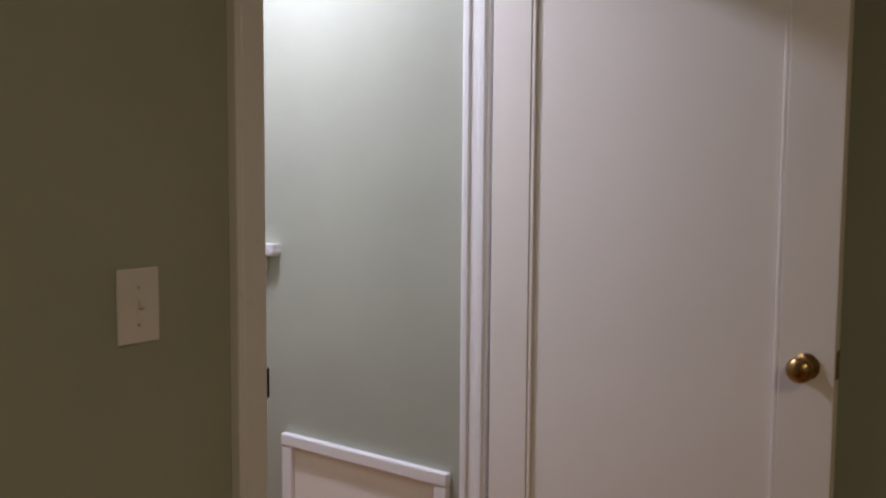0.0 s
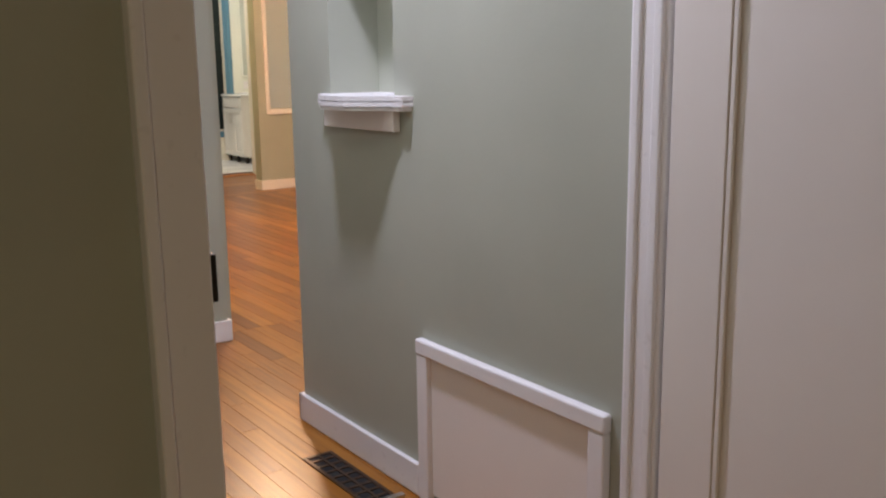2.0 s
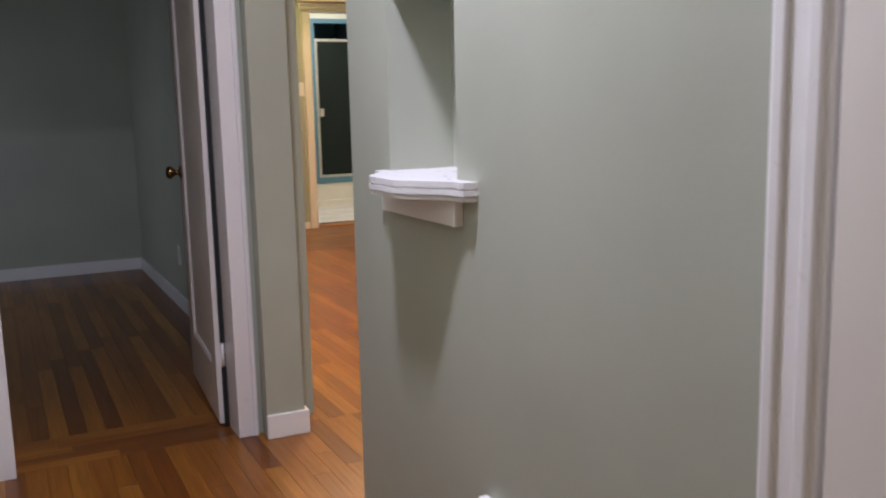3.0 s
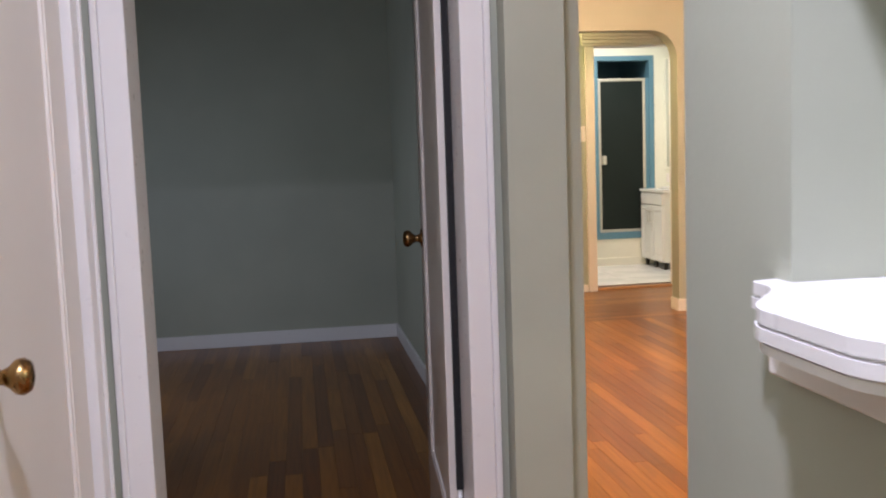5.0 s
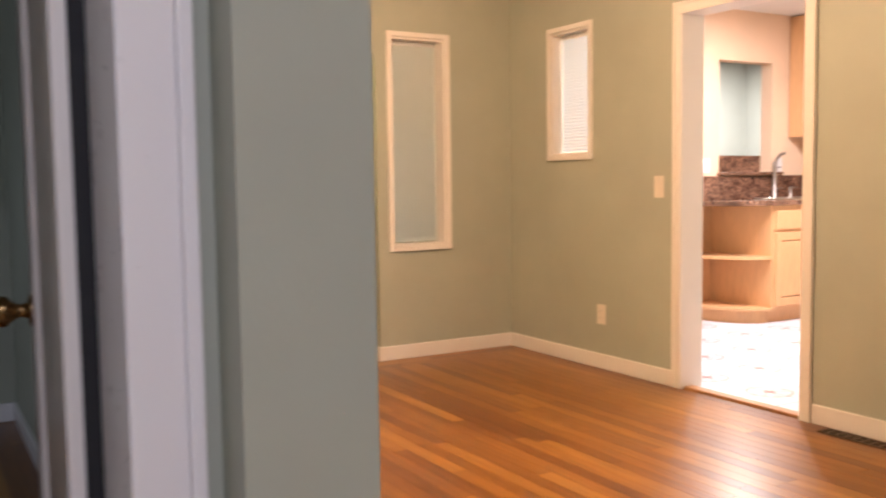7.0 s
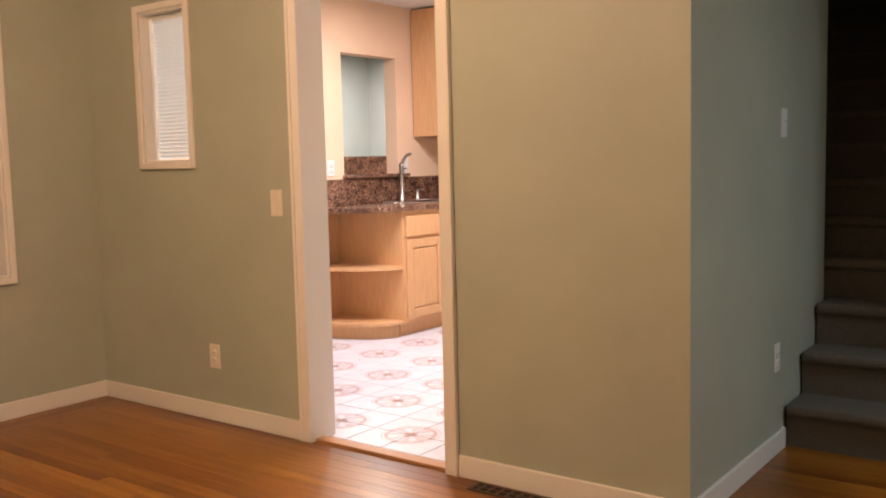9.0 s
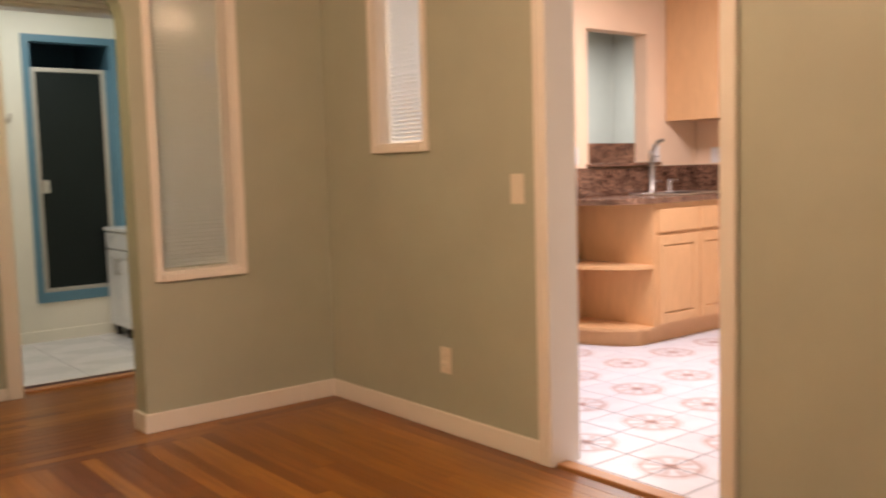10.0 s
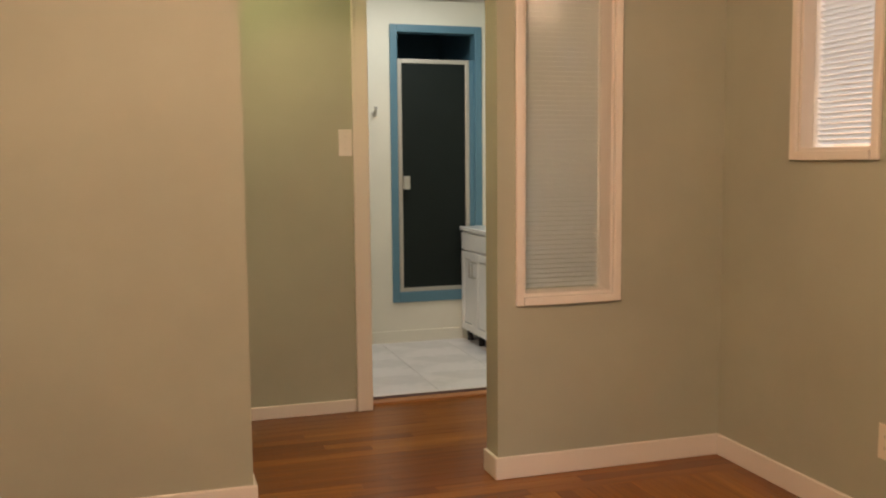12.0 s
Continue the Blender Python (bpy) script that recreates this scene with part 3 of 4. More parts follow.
wall_plate("light_switch", "white light switch plate beside the bathroom door", "light switch", (1.928, VY0, 1.362), 0, 0.068, 0.132, WPLASTIC)
wall_plate("light_switch", "white switch plate on the stair wall", "light switch", (4.32, 4.72, 1.39), 0, 0.075, 0.12, WPLASTIC)
wall_plate("wall_outlet", "white outlet low on the stair wall", "outlet", (4.26, 4.72, 0.41), 0, 0.075, 0.12, WPLASTIC, "outlet")
wall_plate("wall_outlet", "white outlet low on the dark room wall", "outlet", (0.15, 6.2, 0.33), -90, 0.075, 0.12, WPLASTIC, "outlet")

# niche shelf with a wavy front
def shelf_outline(grow):
    y0, y1 = 2.155 - grow, 2.600 + grow
    pts = [(0.0, y0), (0.0, y1)]
    for k in range(61):
        u = 1 - k / 60
        e = min(u, 1 - u)
        ear = 0.032 * min(1.0, math.sqrt(max(0.0, 1 - (1 - e / 0.035) ** 2))) if e < 0.035 else 0.032
        s = min(1.0, max(0.0, (e - 0.08) / 0.3))
        pts.append((-ear - 0.072 * s * s * (3 - 2 * s) - grow, y0 + (y1 - y0) * u))
    return pts


shelf = thing("niche_shelf", "white painted wavy wooden shelf under the niche", "shelf")
SHZ = 1.045
part("board", prism(bmesh.new(), shelf_outline(0.0), SHZ - 0.012, SHZ), WHITE, shelf)
part("core", prism(bmesh.new(), shelf_outline(-0.005), SHZ - 0.032, SHZ - 0.0115), WHITE, shelf)
part("bead", prism(bmesh.new(), shelf_outline(0.001), SHZ - 0.026, SHZ - 0.015), WHITE, shelf)
part("bead", prism(bmesh.new(), shelf_outline(-0.003), SHZ - 0.037, SHZ - 0.029), WHITE, shelf)
part("niche_floor", slab(0, ND, NY0 + 0.001, NY1 - 0.001, SHZ - 0.012, SHZ), WHITE, shelf)
part("apron", slab(-0.022, 0.0, 2.215, 2.575, 0.955, SHZ - 0.037, 0.003), CREAM, shelf, "cream painted apron board")

# access panel with its frame
PY0, PY1, PZ = 1.475, 2.135, 0.44
ap = thing("access_panel", "white painted low access panel with moulded frame", "access panel")
part("panel", slab(-0.006, 0, PY0 + 0.03, PY1 - 0.03, 0.025, PZ - 0.03), CREAM, ap)
part("stile", slab(-0.022, 0, PY0, PY0 + 0.045, 0.004, PZ - 0.04, 0.004), WHITE, ap)
part("stile", slab(-0.022, 0, PY1 - 0.045, PY1, 0.004, PZ - 0.04, 0.004), WHITE, ap)
part("rail", slab(-0.024, 0, PY0 - 0.002, PY1 + 0.002, PZ - 0.04, PZ, 0.005), WHITE, ap)


def floor_register(name, label, x0, x1, y0, y1, mat):
    """A metal floor grille with cross bars over a dark sheet of painted shade."""
    ob = thing(name, label, "floor vent")
    part("well", slab(x0 + 0.006, x1 - 0.006, y0 + 0.006, y1 - 0.006, 0.0, 0.0015), DUCT_SHADE, ob)
    bm = bmesh.new()
    for a in ((x0, x0 + 0.012, y0, y1), (x1 - 0.012, x1, y0, y1), (x0 + 0.012, x1 - 0.012, y0, y0 + 0.014), (x0 + 0.012, x1 - 0.012, y1 - 0.014, y1)):
        box(bm, *a, 0.0, 0.005, 0.0015)
    part("frame", bm, mat, ob)
    n = 9
    for k in range(1, n):
        y = y0 + (y1 - y0) * k / n
        part("bar", slab(x0 + 0.012, x1 - 0.012, y - 0.005, y + 0.005, 0.0015, 0.0045), mat, ob)
    part("bar", slab((x0 + x1) / 2 - 0.004, (x0 + x1) / 2 + 0.004, y0 + 0.014, y1 - 0.014, 0.0015, 0.005), mat, ob)
    return ob


BRONZE = plain("bronze_metal", (0.10, 0.06, 0.035), 0.4, 0.7)
vent = floor_register("floor_vent", "dark bronze floor vent grille beside the baseboard", -0.155, -0.06, 2.17, 2.54, BRONZE)
part("bent_lip", slab(-0.158, -0.05, 2.155, 2.172, 0.003, 0.016, 0.002), STEEL, vent, "bent bare metal end lip")
floor_register("floor_vent", "tan metal floor vent grille beside the dining wall", 3.19, 3.275, 5.19, 5.57, BRONZE)


# ---- interior windows ----
def interior_window(name, label, axis, face, back, hole, sign, depth, tilt):
    """Casing, deep reveal lining, ribbed glass and a lowered blind in a wall opening. sign: side of the casing."""
    ob = thing(name, label, "window", kind="structure")
    a0, a1, z0, z1 = hole
    w, pr = 0.033, 0.016

    def bx(p0, p1, f0, f1, lo, hi, bev=0.0):
        f0, f1 = sorted((f0, f1))
        return slab(p0, p1, f0, f1, lo, hi, bev) if axis == "x" else slab(f0, f1, p0, p1, lo, hi, bev)

    f = face + sign * pr
    part("casing", bx(a0 - w, a0, face, f, z0 - w, z1 + w, 0.004), CREAM, ob)
    part("casing", bx(a1, a1 + w, face, f, z0 - w, z1 + w, 0.004), CREAM, ob)
    part("casing", bx(a0, a1, face, f, z1, z1 + w, 0.004), CREAM, ob)
    part("window_sill", bx(a0, a1, face, f + sign * 0.006, z0 - w, z0, 0.004), CREAM, ob)
    lin = 0.012
    part("lining", bx(a0, a0 + lin, face, back, z0, z1), CREAM, ob)
    part("lining", bx(a1 - lin, a1, face, back, z0, z1), CREAM, ob)
    part("lining", bx(a0 + lin, a1 - lin, face, back, z1 - lin, z1), CREAM, ob)
    part("lining", bx(a0 + lin, a1 - lin, face, back, z0, z0 + lin), CREAM, ob)
    # vertically reeded pane: half-round ribs on the front
    pane_at = face - sign * depth
    bm = bmesh.new()
    p, n = a0 + lin, int((a1 - a0 - 2 * lin) / 0.0125)
    step = (a1 - a0 - 2 * lin) / n
    cols = []
    for k in range(n * 4 + 1):
        u = k / 4
        d = 0.0022 * abs(math.sin(math.pi * u))
        pos = p + step * u
        fr, bk = pane_at + sign * (0.002 + d), pane_at - sign * 0.002
        cols.append([bm.verts.new(((pos, q, z) if axis == "x" else (q, pos, z))) for q, z in ((fr, z0 + lin), (fr, z1 - lin), (bk, z1 - lin), (bk, z0 + lin))])
    for c, d in zip(cols, cols[1:]):
        for j in range(4):
            bm.faces.new((c[j], c[(j + 1) % 4], d[(j + 1) % 4], d[j]))
    bm.faces.new(cols[0]), bm.faces.new(cols[-1][::-1])
    pane = part("pane", bm, GLASS, ob, "ribbed translucent glass")
    pane.visible_shadow = False
    blind = part("blind_rail", bx(a0 + lin + 0.002, a1 - lin - 0.002, pane_at - sign * 0.012, pane_at - sign * 0.034, z1 - lin - 0.025, z1 - lin), WPLASTIC, ob)
    # slats share one mesh
    bm = bmesh.new()
    t2 = 0.0115
    if axis == "x":
        box(bm, a0 + lin + 0.004, a1 - lin - 0.004, -t2, t2, -0.0006, 0.0006, 0, pose(0, 0, 0, sign * tilt, 0, 0))
    else:
        box(bm, -t2, t2, a0 + lin + 0.004, a1 - lin - 0.004, -0.0006, 0.0006, 0, pose(0, 0, 0, 0, -sign * tilt, 0))
    me = bpy.data.meshes.new("slat")
    bm.to_mesh(me)
    bm.free()
    me.materials.append(SLAT)
    z = z1 - lin - 0.036
    while z > z0 + lin + 0.004:
        s = new("slat", me)
        s.location = (0, pane_at - sign * 0.023, z) if axis == "x" else (pane_at - sign * 0.023, 0, z)
        s.parent = blind
        z -= 0.0195
    return ob


interior_window("window_1", "tall cream framed ribbed glass window with lowered blind", "x", FY0, FY1, W1, -1, 0.09, 54)
interior_window("window_2", "small cream framed bright window with lowered blind", "y", EX0, EX1, W2, -1, 0.055, 40)

# ---- stairs ----
stairs = thing("carpeted_stairs", "straight stairs covered in grey-brown carpet", "stairs")
SXA, RISE, RUN = 4.37, 0.188, 0.235
for k in range(13):
    x0, z1 = SXA + k * RUN, (k + 1) * RISE
    y1 = 4.712 if x0 - 0.012 < XE else 5.272
    bm = box(bmesh.new(), x0 + 0.015, x0 + RUN + 0.02, 3.69, y1 - 0.002, 0 if k < 3 else z1 - 0.45, z1 - 0.02)
    box(bm, x0 - 0.012, x0 + RUN + 0.018, 3.688, y1, z1 - 0.05, z1, 0.018)
    part("step", bm, CARPET, stairs)

# ---- kitchen ----
CX, CF, CZ = 5.475, 7.72, 0.918      # cabinet end, cabinet front, underside of the worktop
cab = thing("sink_base_cabinet", "maple sink base cabinet with raised panel doors", "cabinet")
part("body", slab(CX, KX, CF, KY, 0.1, CZ), MAPLE, cab)
part("plinth", slab(CX + 0.02, KX, CF + 0.06, KY, 0, 0.1), MAPLE, cab)
for a0 in (CX + 0.03, CX + 0.48):
    a1 = a0 + 0.43
    dr = part("drawer_front", slab(a0, a1, CF - 0.02, CF, CZ - 0.19, CZ - 0.04, 0.006), MAPLE, cab)
    bm = bmesh.new()
    for x0, x1, z0, z1 in ((a0, a0 + 0.065, 0.13, CZ - 0.21), (a1 - 0.065, a1, 0.13, CZ - 0.21), (a0 + 0.065, a1 - 0.065, 0.13, 0.195), (a0 + 0.065, a1 - 0.065, CZ - 0.275, CZ - 0.21)):
        box(bm, x0, x1, CF - 0.02, CF, z0, z1, 0.004)
    do = part("door", bm, MAPLE, cab)
    part("panel", slab(a0 + 0.07, a1 - 0.07, CF - 0.017, CF, 0.2, CZ - 0.28, 0.01), MAPLE, do)

endu = thing("end_shelf_unit", "open maple end shelves with rounded fronts", "shelf unit")


def quarter(bm, r_x, r_y, z0, z1, steps=14):
    """A rounded end board against the wall and the cabinet side."""
    pts = [(CX, KY)] + [(CX - r_x * math.sin(a), KY - r_y * (1 - (1 - math.cos(a)) ** 1.0)) for a in (k * math.pi / 2 / steps for k in range(steps + 1))]
    return prism(bm, pts, z0, z1)


for z in (0.1, 0.5):
    part("shelf", quarter(bmesh.new(), 0.36, KY - CF, z, z + 0.022), MAPLE, endu)
part("plinth", quarter(bmesh.new(), 0.30, KY - CF - 0.05, 0, 0.1), MAPLE, endu)
part("back", slab(CX - 0.38, CX, KY - 0.012, KY, 0.122, CZ), MAPLE, endu)

top = thing("worktop", "brown speckled granite worktop with splashback", "worktop")
pts = [(KX, KY), (CX - 0.42, KY)] + [(CX - 0.42 * math.cos(a), KY - (KY - CF + 0.03) * math.sin(a) ** 0.8) for a in (k * math.pi / 28 for k in range(1, 15))] + [(KX, CF - 0.03)]
part("slab", prism(bmesh.new(), pts, CZ, CZ + 0.035), GRANITE, top)
part("splashback", slab(CX - 0.42, KX - 0.02, KY - 0.02, KY, CZ + 0.035, 1.15, 0.003), GRANITE, top)
part("splashback", slab(KX - 0.02, KX, CF - 0.4, KY, CZ + 0.035, 1.15, 0.003), GRANITE, top)
ledge = thing("pass_through_ledge", "granite ledge in the kitchen pass-through", "ledge")
part("ledge", slab(PT[0] - 0.02, PT[1] + 0.10, KY - 0.05, KY + 0.14, PT[2], PT[2] + 0.025, 0.004), GRANITE, ledge)
part("upstand", slab(PT[0] + 0.14, PT[1] + 0.02, KY + 0.121, KY + 0.14, PT[2] + 0.025, PT[2] + 0.17, 0.003), GRANITE, ledge)
# sink and tap
sink = thing("kitchen_sink", "stainless steel sink set in the worktop", "sink")
bm = bmesh.new()
for a in ((5.85, 6.4, 7.80, 7.825), (5.85, 6.4, 8.195, 8.22), (5.85, 5.875, 7.825, 8.195), (6.375, 6.4, 7.825, 8.195)):
    box(bm, *a, CZ + 0.035, CZ + 0.046, 0.004)
part("rim", bm, STEEL, sink)
# Flat black sheet inside the rim paints the shade of a hollow basin.
part("basin", slab(5.875, 6.375, 7.825, 8.195, CZ + 0.0352, CZ + 0.038), BLACK, sink)
TAPSTEEL = plain("dull_tap_steel", (0.34, 0.30, 0.27), 0.38, 1.0)
tap = thing("kitchen_tap", "tall brushed steel pillar tap with angled spout", "tap")
TX, TY, TZ = 6.10, 8.22, CZ + 0.035
part("body", turned([(0.030, 0), (0.030, 0.010), (0.022, 0.018), (0.018, 0.24), (0.020, 0.26), (0.020, 0.30), (0.015, 0.31)], (0, 0, 1), (TX, TY, TZ)), TAPSTEEL, tap)
cu = bpy.data.curves.new("spout", "CURVE")
cu.dimensions, cu.bevel_depth, cu.bevel_resolution, cu.use_fill_caps = "3D", 0.013, 3, True
sp = cu.splines.new("POLY")
arc = [(TX, TY, TZ + 0.28), (TX + 0.008, TY - 0.015, TZ + 0.335), (TX + 0.022, TY - 0.04, TZ + 0.372), (TX + 0.036, TY - 0.075, TZ + 0.382)]
sp.points.add(len(arc) - 1)
for p, c in zip(sp.points, arc):
    p.co = (*c, 1)
cu.materials.append(TAPSTEEL)
new("spout", cu).parent = tap
part("handle", slab(TX + 0.02, TX + 0.085, TY - 0.008, TY + 0.008, TZ + 0.08, TZ + 0.094, 0.004), TAPSTEEL, tap)
soap = thing("soap_dispenser", "small steel soap pump beside the tap", "soap pump")
part("body", turned([(0.02, 0), (0.02, 0.008), (0.012, 0.014), (0.011, 0.07), (0.014, 0.085)], (0, 0, 1), (6.34, 8.25, TZ), 16), STEEL, soap)
part("nozzle", slab(6.333, 6.347, 8.19, 8.255, TZ + 0.085, TZ + 0.097, 0.003), STEEL, soap)
card = thing("paper_card", "small white paper card leaning on the ledge", "card")
part("sheet", slab(6.235, 6.315, KY - 0.028, KY - 0.025, PT[2] + 0.025, PT[2] + 0.15), WPLASTIC, card)
part("printed_bar", slab(6.25, 6.30, KY - 0.029, KY - 0.028, PT[2] + 0.06, PT[2] + 0.068), BLACK, card)
upper = thing("wall_cabinet", "tall maple wall cabinet with plain end panel", "cabinet")
UX = 6.42
part("body", slab(UX + 0.018, KX, 7.35, KY - 0.01, 1.485, 2.51), MAPLE, upper)
part("end_panel", slab(UX, UX + 0.018, 7.345, KY - 0.01, 1.48, 2.515, 0.002), MAPLE, upper, "flat maple end panel")
do = part("door", slab(UX + 0.004, KX - 0.002, 7.326, 7.345, 1.485, 2.51, 0.003), MAPLE, upper)
part("panel", slab(UX + 0.07, KX - 0.07, 7.318, 7.326, 1.57, 2.44, 0.004), MAPLE, do)
wall_plate("wall_outlet", "white outlet above the granite splashback", "outlet", (5.42, KY, 1.235), 0, 0.075, 0.12, WPLASTIC, "outlet")
wall_plate("wall_outlet", "white outlet on the kitchen side wall", "outlet", (KX, 8.15, 1.22), -90, 0.12, 0.12, WPLASTIC, "outlet")

# ---- bathroom ----
sh = thing("shower_enclosure", "blue framed shower opening with dark glass door", "shower")
fr = bmesh.new()
for x0, x1, z0, z1 in ((SX0 - 0.02, SX0 + 0.03, SZ0 - 0.03, SZ1 + 0.03), (SX1 - 0.03, SX1 + 0.02, SZ0 - 0.03, SZ1 + 0.03), (SX0 + 0.03, SX1 - 0.03, SZ1 - 0.02, SZ1 + 0.03), (SX0 + 0.03, SX1 - 0.03, SZ0 - 0.03, SZ0 + 0.04)):
    box(fr, x0, x1, BY - 0.014, BY + 0.1, z0, z1, 0.003)
part("surround", fr, BLUE, sh, "blue painted surround")
DX0, DX1, DZ0, DZ1 = SX0 + 0.035, SX1 - 0.065, 0.372, 1.957
fr = bmesh.new()
for x0, x1, z0, z1 in ((DX0, DX0 + 0.03, DZ0, DZ1), (DX1 - 0.03, DX1, DZ0, DZ1), (DX0 + 0.03, DX1 - 0.03, DZ1 - 0.03, DZ1), (DX0 + 0.03, DX1 - 0.03, DZ0, DZ0 + 0.03)):
    box(fr, x0, x1, BY + 0.01, BY + 0.04, z0, z1, 0.004)
dor = part("shower_door", fr, ALU, sh, "satin aluminium door frame")
part("pane", slab(DX0 + 0.028, DX1 - 0.028, BY + 0.02, BY + 0.028, DZ0 + 0.028, DZ1 - 0.028), DARKGLASS, dor, "dark obscure glass")
bm = box(bmesh.new(), DX0 + 0.03, DX0 + 0.036, BY - 0.03, BY + 0.012, 1.08, 1.17, 0.002)
box(bm, DX0 + 0.03, DX0 + 0.07, BY - 0.034, BY - 0.028, 1.08, 1.17, 0.002)
part("handle", bm, ALU, dor)
part("side_panel", slab(DX1, SX1 - 0.03, BY + 0.01, BY + 0.05, SZ0 + 0.04, DZ1), BLUE, sh)
hook = thing("robe_hook", "small chrome robe hook on the bathroom wall", "hook")
part("plate", turned([(0.02, 0), (0.018, 0.006), (0.008, 0.01)], (0, -1, 0), (2.43, BY, 1.59)), STEEL, hook)
part("peg", turned([(0.006, 0), (0.006, 0.04), (0.012, 0.046), (0.012, 0.056)], (0, -0.8, 0.6), (2.43, BY - 0.008, 1.59), 14), STEEL, hook)

mirror = thing("wall_mirror", "narrow tall mirror in a cream frame beside the shower", "mirror")
MIRROR = plain("silvered_glass", (0.72, 0.73, 0.72), 0.04, 1.0, 60, 0.0)
part("glass", slab(3.322, 3.388, BY - 0.008, BY - 0.003, 1.03, 2.15), MIRROR, mirror)
bm = bmesh.new()
for x0, x1, z0, z1 in ((3.300, 3.324, 1.01, 2.17), (3.386, 3.410, 1.01, 2.17), (3.324, 3.386, 1.01, 1.034), (3.324, 3.386, 2.146, 2.17)):
    box(bm, x0, x1, BY - 0.018, BY, z0, z1, 0.003)
part("frame", bm, PALE, mirror)
wall_plate("wall_outlet", "white outlet plate above the washbasin", "outlet", (3.365, BY, 0.92), 0, 0.085, 0.09, WPLASTIC, "outlet")
VX, VY, VT = 3.045, 10.20, 0.82     # the vanity stands on the east wall and faces west
van = thing("vanity_cabinet", "white painted bathroom vanity with two doors", "cabinet")
part("body", slab(VX, 3.58, VY, BY - 0.02, 0.10, VT - 0.03, 0.003), SATIN, van)
part("drawer_front", slab(VX - 0.02, VX, VY + 0.01, BY - 0.04, 0.665, VT - 0.04, 0.004), SATIN, van)
VM = (VY + BY - 0.03) / 2
for a0, a1, hy in ((VY + 0.01, VM - 0.003, VM - 0.03), (VM + 0.003, BY - 0.04, VM + 0.03)):
    bm = bmesh.new()
    for y0, y1, z0, z1 in ((a0, a0 + 0.05, 0.11, 0.655), (a1 - 0.05, a1, 0.11, 0.655), (a0 + 0.05, a1 - 0.05, 0.11, 0.16), (a0 + 0.05, a1 - 0.05, 0.605, 0.655)):
        box(bm, VX - 0.02, VX, y0, y1, z0, z1, 0.003)
    do = part("door", bm, SATIN, van)
    part("panel", slab(VX - 0.016, VX, a0 + 0.055, a1 - 0.055, 0.165, 0.60, 0.006), SATIN, do)
    bm = box(bmesh.new(), VX - 0.052, VX - 0.044, hy - 0.005, hy + 0.005, 0.49, 0.60, 0.002)
    box(bm, VX - 0.046, VX - 0.02, hy - 0.005, hy + 0.005, 0.49, 0.50)
    box(bm, VX - 0.046, VX - 0.02, hy - 0.005, hy + 0.005, 0.59, 0.60)
    part("handle", bm, STEEL, do, "brushed metal bar handle")
for x in (VX + 0.03, 3.52):
    for y in (VY + 0.04, VM, BY - 0.08):
        part("foot", turned([(0.022, 0.03), (0.018, 0.04), (0.024, 0.10)], (0, 0, 1), (x, y, 0), 14), BLACK, van, "dark metal foot")
wb = thing("washbasin", "white porcelain washbasin top on the vanity", "washbasin")
part("rim_slab", slab(VX - 0.025, 3.6, VY - 0.012, BY - 0.015, VT - 0.03, VT, 0.006), PORCELAIN, wb)
part("bowl_rim", turned([(0.16, 0), (0.17, 0.012), (0.155, 0.016), (0.13, 0.002)], (0, 0, 1), (3.33, 10.56, VT)), PORCELAIN, wb)
for z in (0.38, 1.14, 1.90):
    h = thing("door_hinge", "brass butt hinge on the bathroom door jamb", "hinge", group="bathroom door hinges")
    part("leaf", slab(BD0, BD0 + 0.002, VY1 - 0.05, VY1 - 0.008, z - 0.045, z + 0.045), BRONZE, h)
    part("pin", turned([(0.006, -0.047), (0.006, 0.047)], (0, 0, 1), (BD0 + 0.006, VY1 - 0.004, z), 12), STEEL, h)

# ---- floors, laid last ----
strip_floor("floor_dining", 0.145, 3.303, 3.90, FY0 - 0.2, FLOOR_YI, pieces=(4.75, 8.1), seed=3)
strip_floor("floor_dining_border", 0.145, 3.303, FY0 - 0.2, FY0, FLOOR_XI, "x", pieces=(0.1, 3.4), seed=13)
strip_floor("floor_living", 0.30, 4.45, 1.372, 3.90, FLOOR_YI, seed=4)
strip_floor("floor_landing", 3.303, 4.45, 3.90, 4.72, FLOOR_YI, seed=9)
strip_floor("floor_hall", -0.93, 0.30, BW1, 3.90, FLOOR_YI, pieces=(1.3, 3.9), seed=5)
strip_floor("floor_bedroom", -3.7, 0.30, -2.7, BW1, FLOOR_YI, seed=6)
strip_floor("floor_room", -3.0, 0.145, 4.20, 7.82, FLOOR_YI, pieces=(4.2, 7.9), seed=7)
strip_floor("floor_room_border", -3.0, 0.145, 3.90, 4.20, FLOOR_XI, "x", pieces=(-3, 0.2), seed=8)
strip_floor("floor_vestibule", 0.8, 3.43, FY0, VY1 - 0.03, FLOOR_XI, "x", pieces=(0.8, 3.5), seed=11)
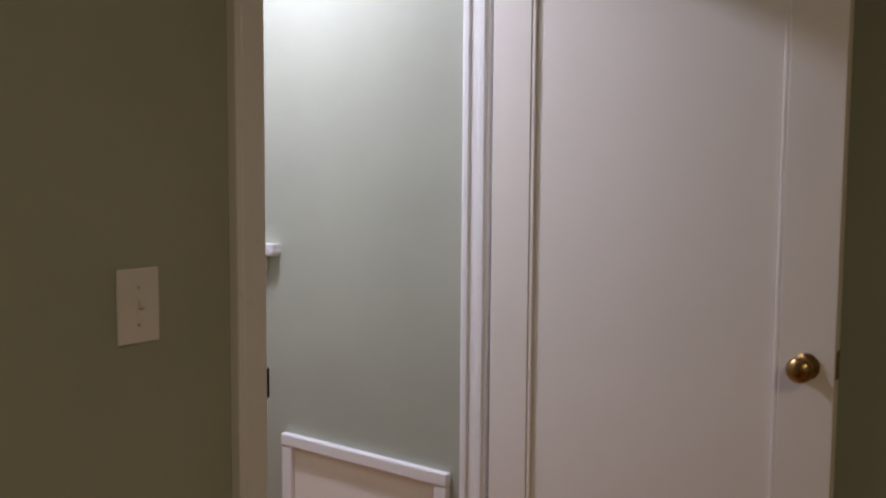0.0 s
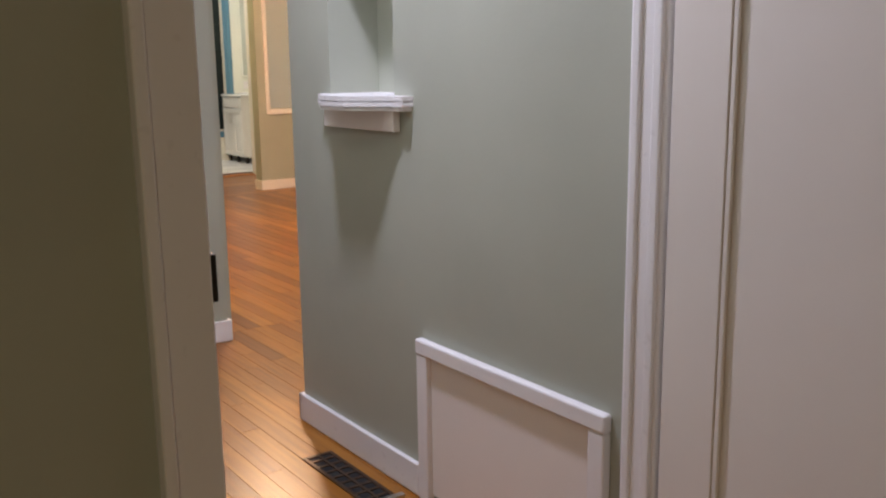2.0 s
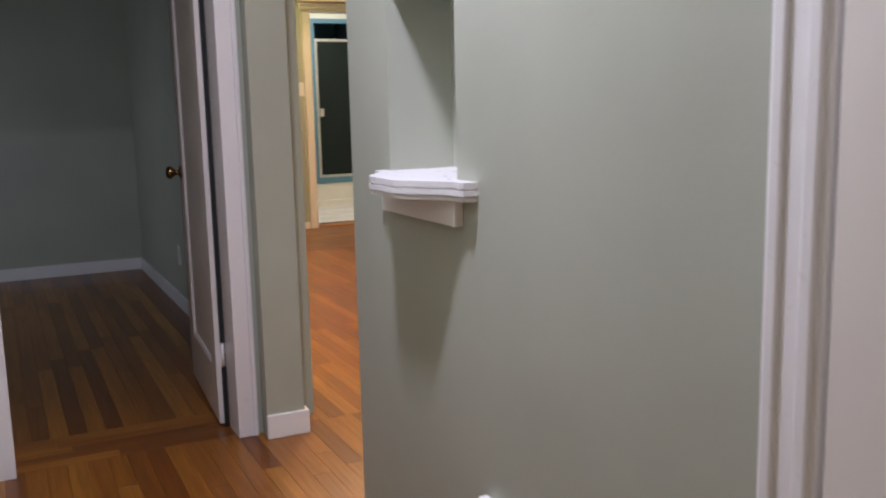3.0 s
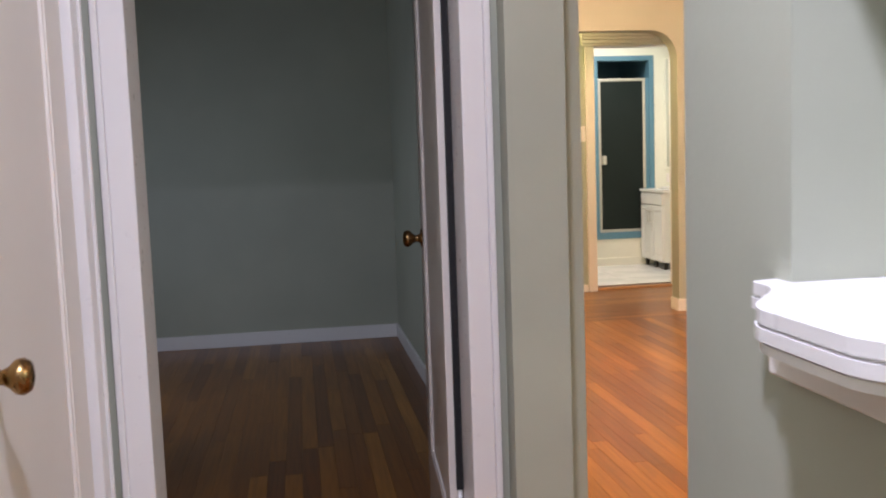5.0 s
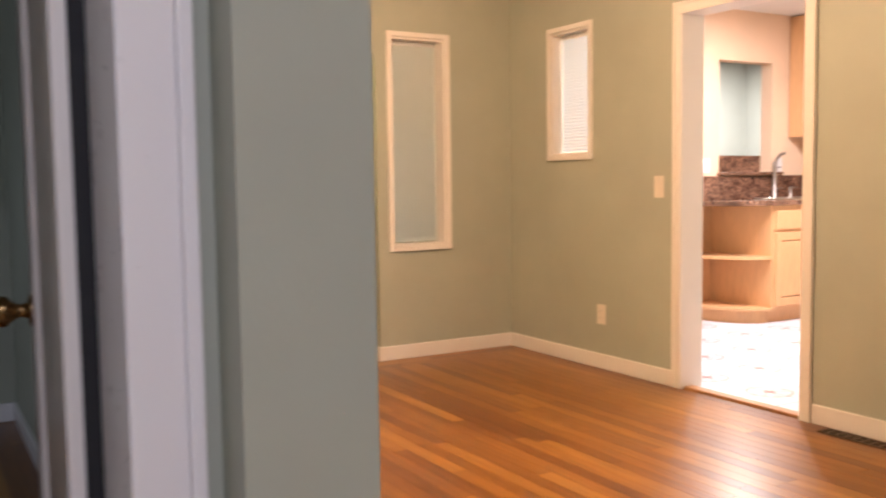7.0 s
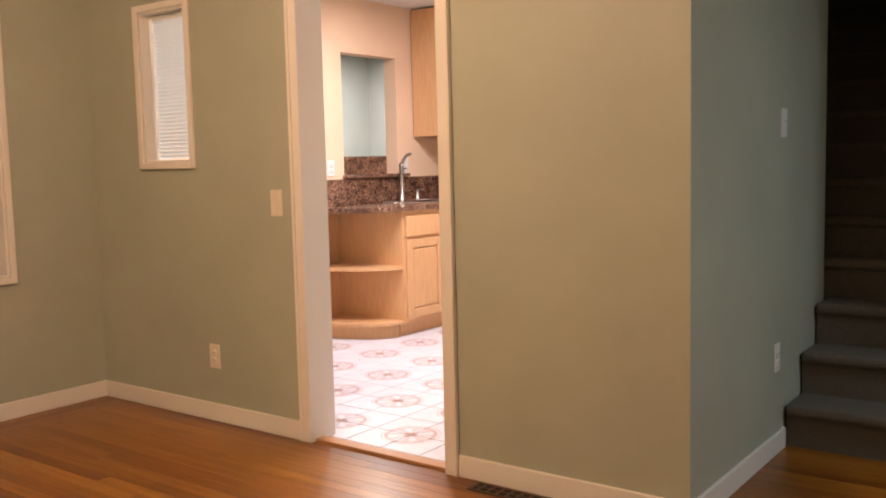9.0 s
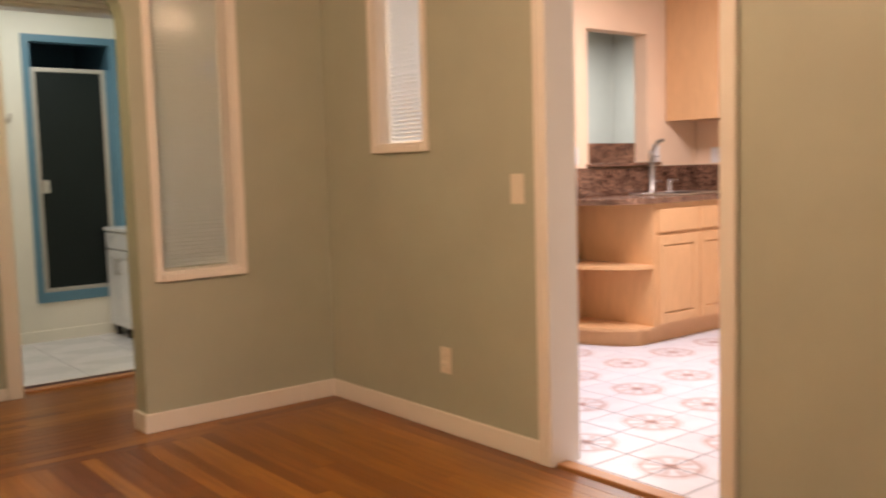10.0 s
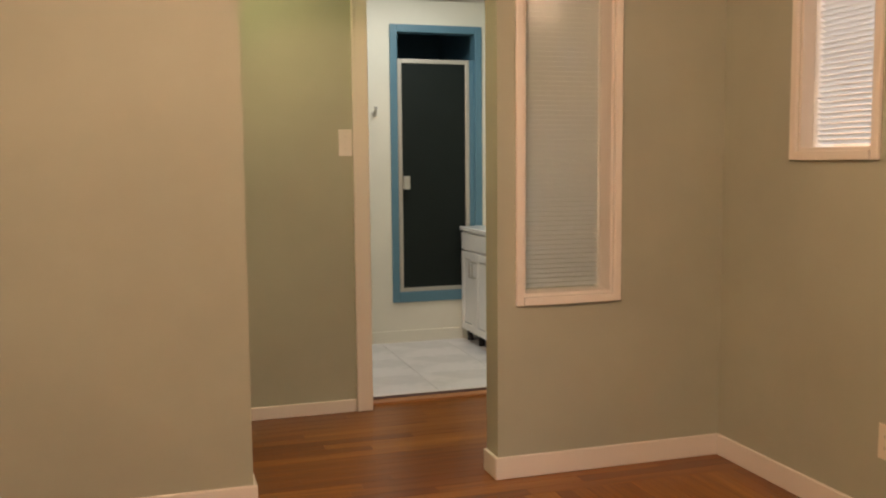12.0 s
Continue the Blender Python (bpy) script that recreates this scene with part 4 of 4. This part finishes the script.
# lighter patch of wood let into the hall floor, with a rough cut edge
rng = random.Random(21)
pts = [(-0.62, 1.45), (-0.03, 1.45)] + [(-0.028 - 0.014 * rng.random(), 1.45 + 0.6 * k / 14) for k in range(1, 15)] + [(-0.62, 2.05)]
patch = thing("floor_patch", "lighter orange wooden floor patch with rough edge", "floor patch", kind="structure")
part("sheet", prism(bmesh.new(), pts, 0.0005, 0.004), PATCH, patch)
for nm, lab, r in (("kitchen_threshold", "worn oak threshold at the kitchen doorway", (EX0 + 0.01, EX0 + 0.075, KD0, KD1)), ("bathroom_threshold", "worn oak threshold at the bathroom doorway", (BD0, BD1, VY1 - 0.035, VY1 + 0.03))):
    th = thing(nm, lab, "threshold", kind="structure")
    part("strip", slab(*r, -0.01, 0.014, 0.005), THRESH, th)


def tile_floor(name, label, x0, x1, y0, y1, ox, oy, size, mat, joint=0.006, z=0.0):
    base = setting(name, slab(x0, x1, y0, y1, z - 0.05, z - 0.0025), GROUT, label, "floor")
    meshes = {}
    for i in range(math.floor((x0 - ox) / size), math.ceil((x1 - ox) / size)):
        for j in range(math.floor((y0 - oy) / size), math.ceil((y1 - oy) / size)):
            a0, a1 = max(x0, ox + i * size), min(x1, ox + (i + 1) * size)
            c0, c1 = max(y0, oy + j * size), min(y1, oy + (j + 1) * size)
            if a1 - a0 < 0.02 or c1 - c0 < 0.02:
                continue
            w, d = round(a1 - a0 - joint, 4), round(c1 - c0 - joint, 4)
            if (w, d) not in meshes:
                v = [(sx * w / 2, sy * d / 2, -0.0025) for sx, sy in ((-1, -1), (1, -1), (1, 1), (-1, 1))] + [(sx * (w / 2 - 0.002), sy * (d / 2 - 0.002), 0.0) for sx, sy in ((-1, -1), (1, -1), (1, 1), (-1, 1))]
                me = bpy.data.meshes.new("tile")
                me.from_pydata(v, [], [(4, 5, 6, 7)] + [(k, (k + 1) % 4, 4 + (k + 1) % 4, 4 + k) for k in range(4)])
                me.materials.append(mat)
                meshes[(w, d)] = me
            ob = new("tile", meshes[(w, d)])
            ob.location = ((a0 + a1) / 2, (c0 + c1) / 2, z)
            ob.parent = base
    return base


tile_floor("floor_kitchen", "white kitchen floor tiles printed with brown rosettes", EX0 + 0.075, KX, 5.37, KY, 4.07, 6.635, 0.219, TILE)
tile_floor("floor_bathroom", "pale grey marble bathroom floor tiles", 1.9, 3.6, VY1 + 0.03, BY, 2.0, 9.4, 0.45, MARBLE, 0.002, 0.03)
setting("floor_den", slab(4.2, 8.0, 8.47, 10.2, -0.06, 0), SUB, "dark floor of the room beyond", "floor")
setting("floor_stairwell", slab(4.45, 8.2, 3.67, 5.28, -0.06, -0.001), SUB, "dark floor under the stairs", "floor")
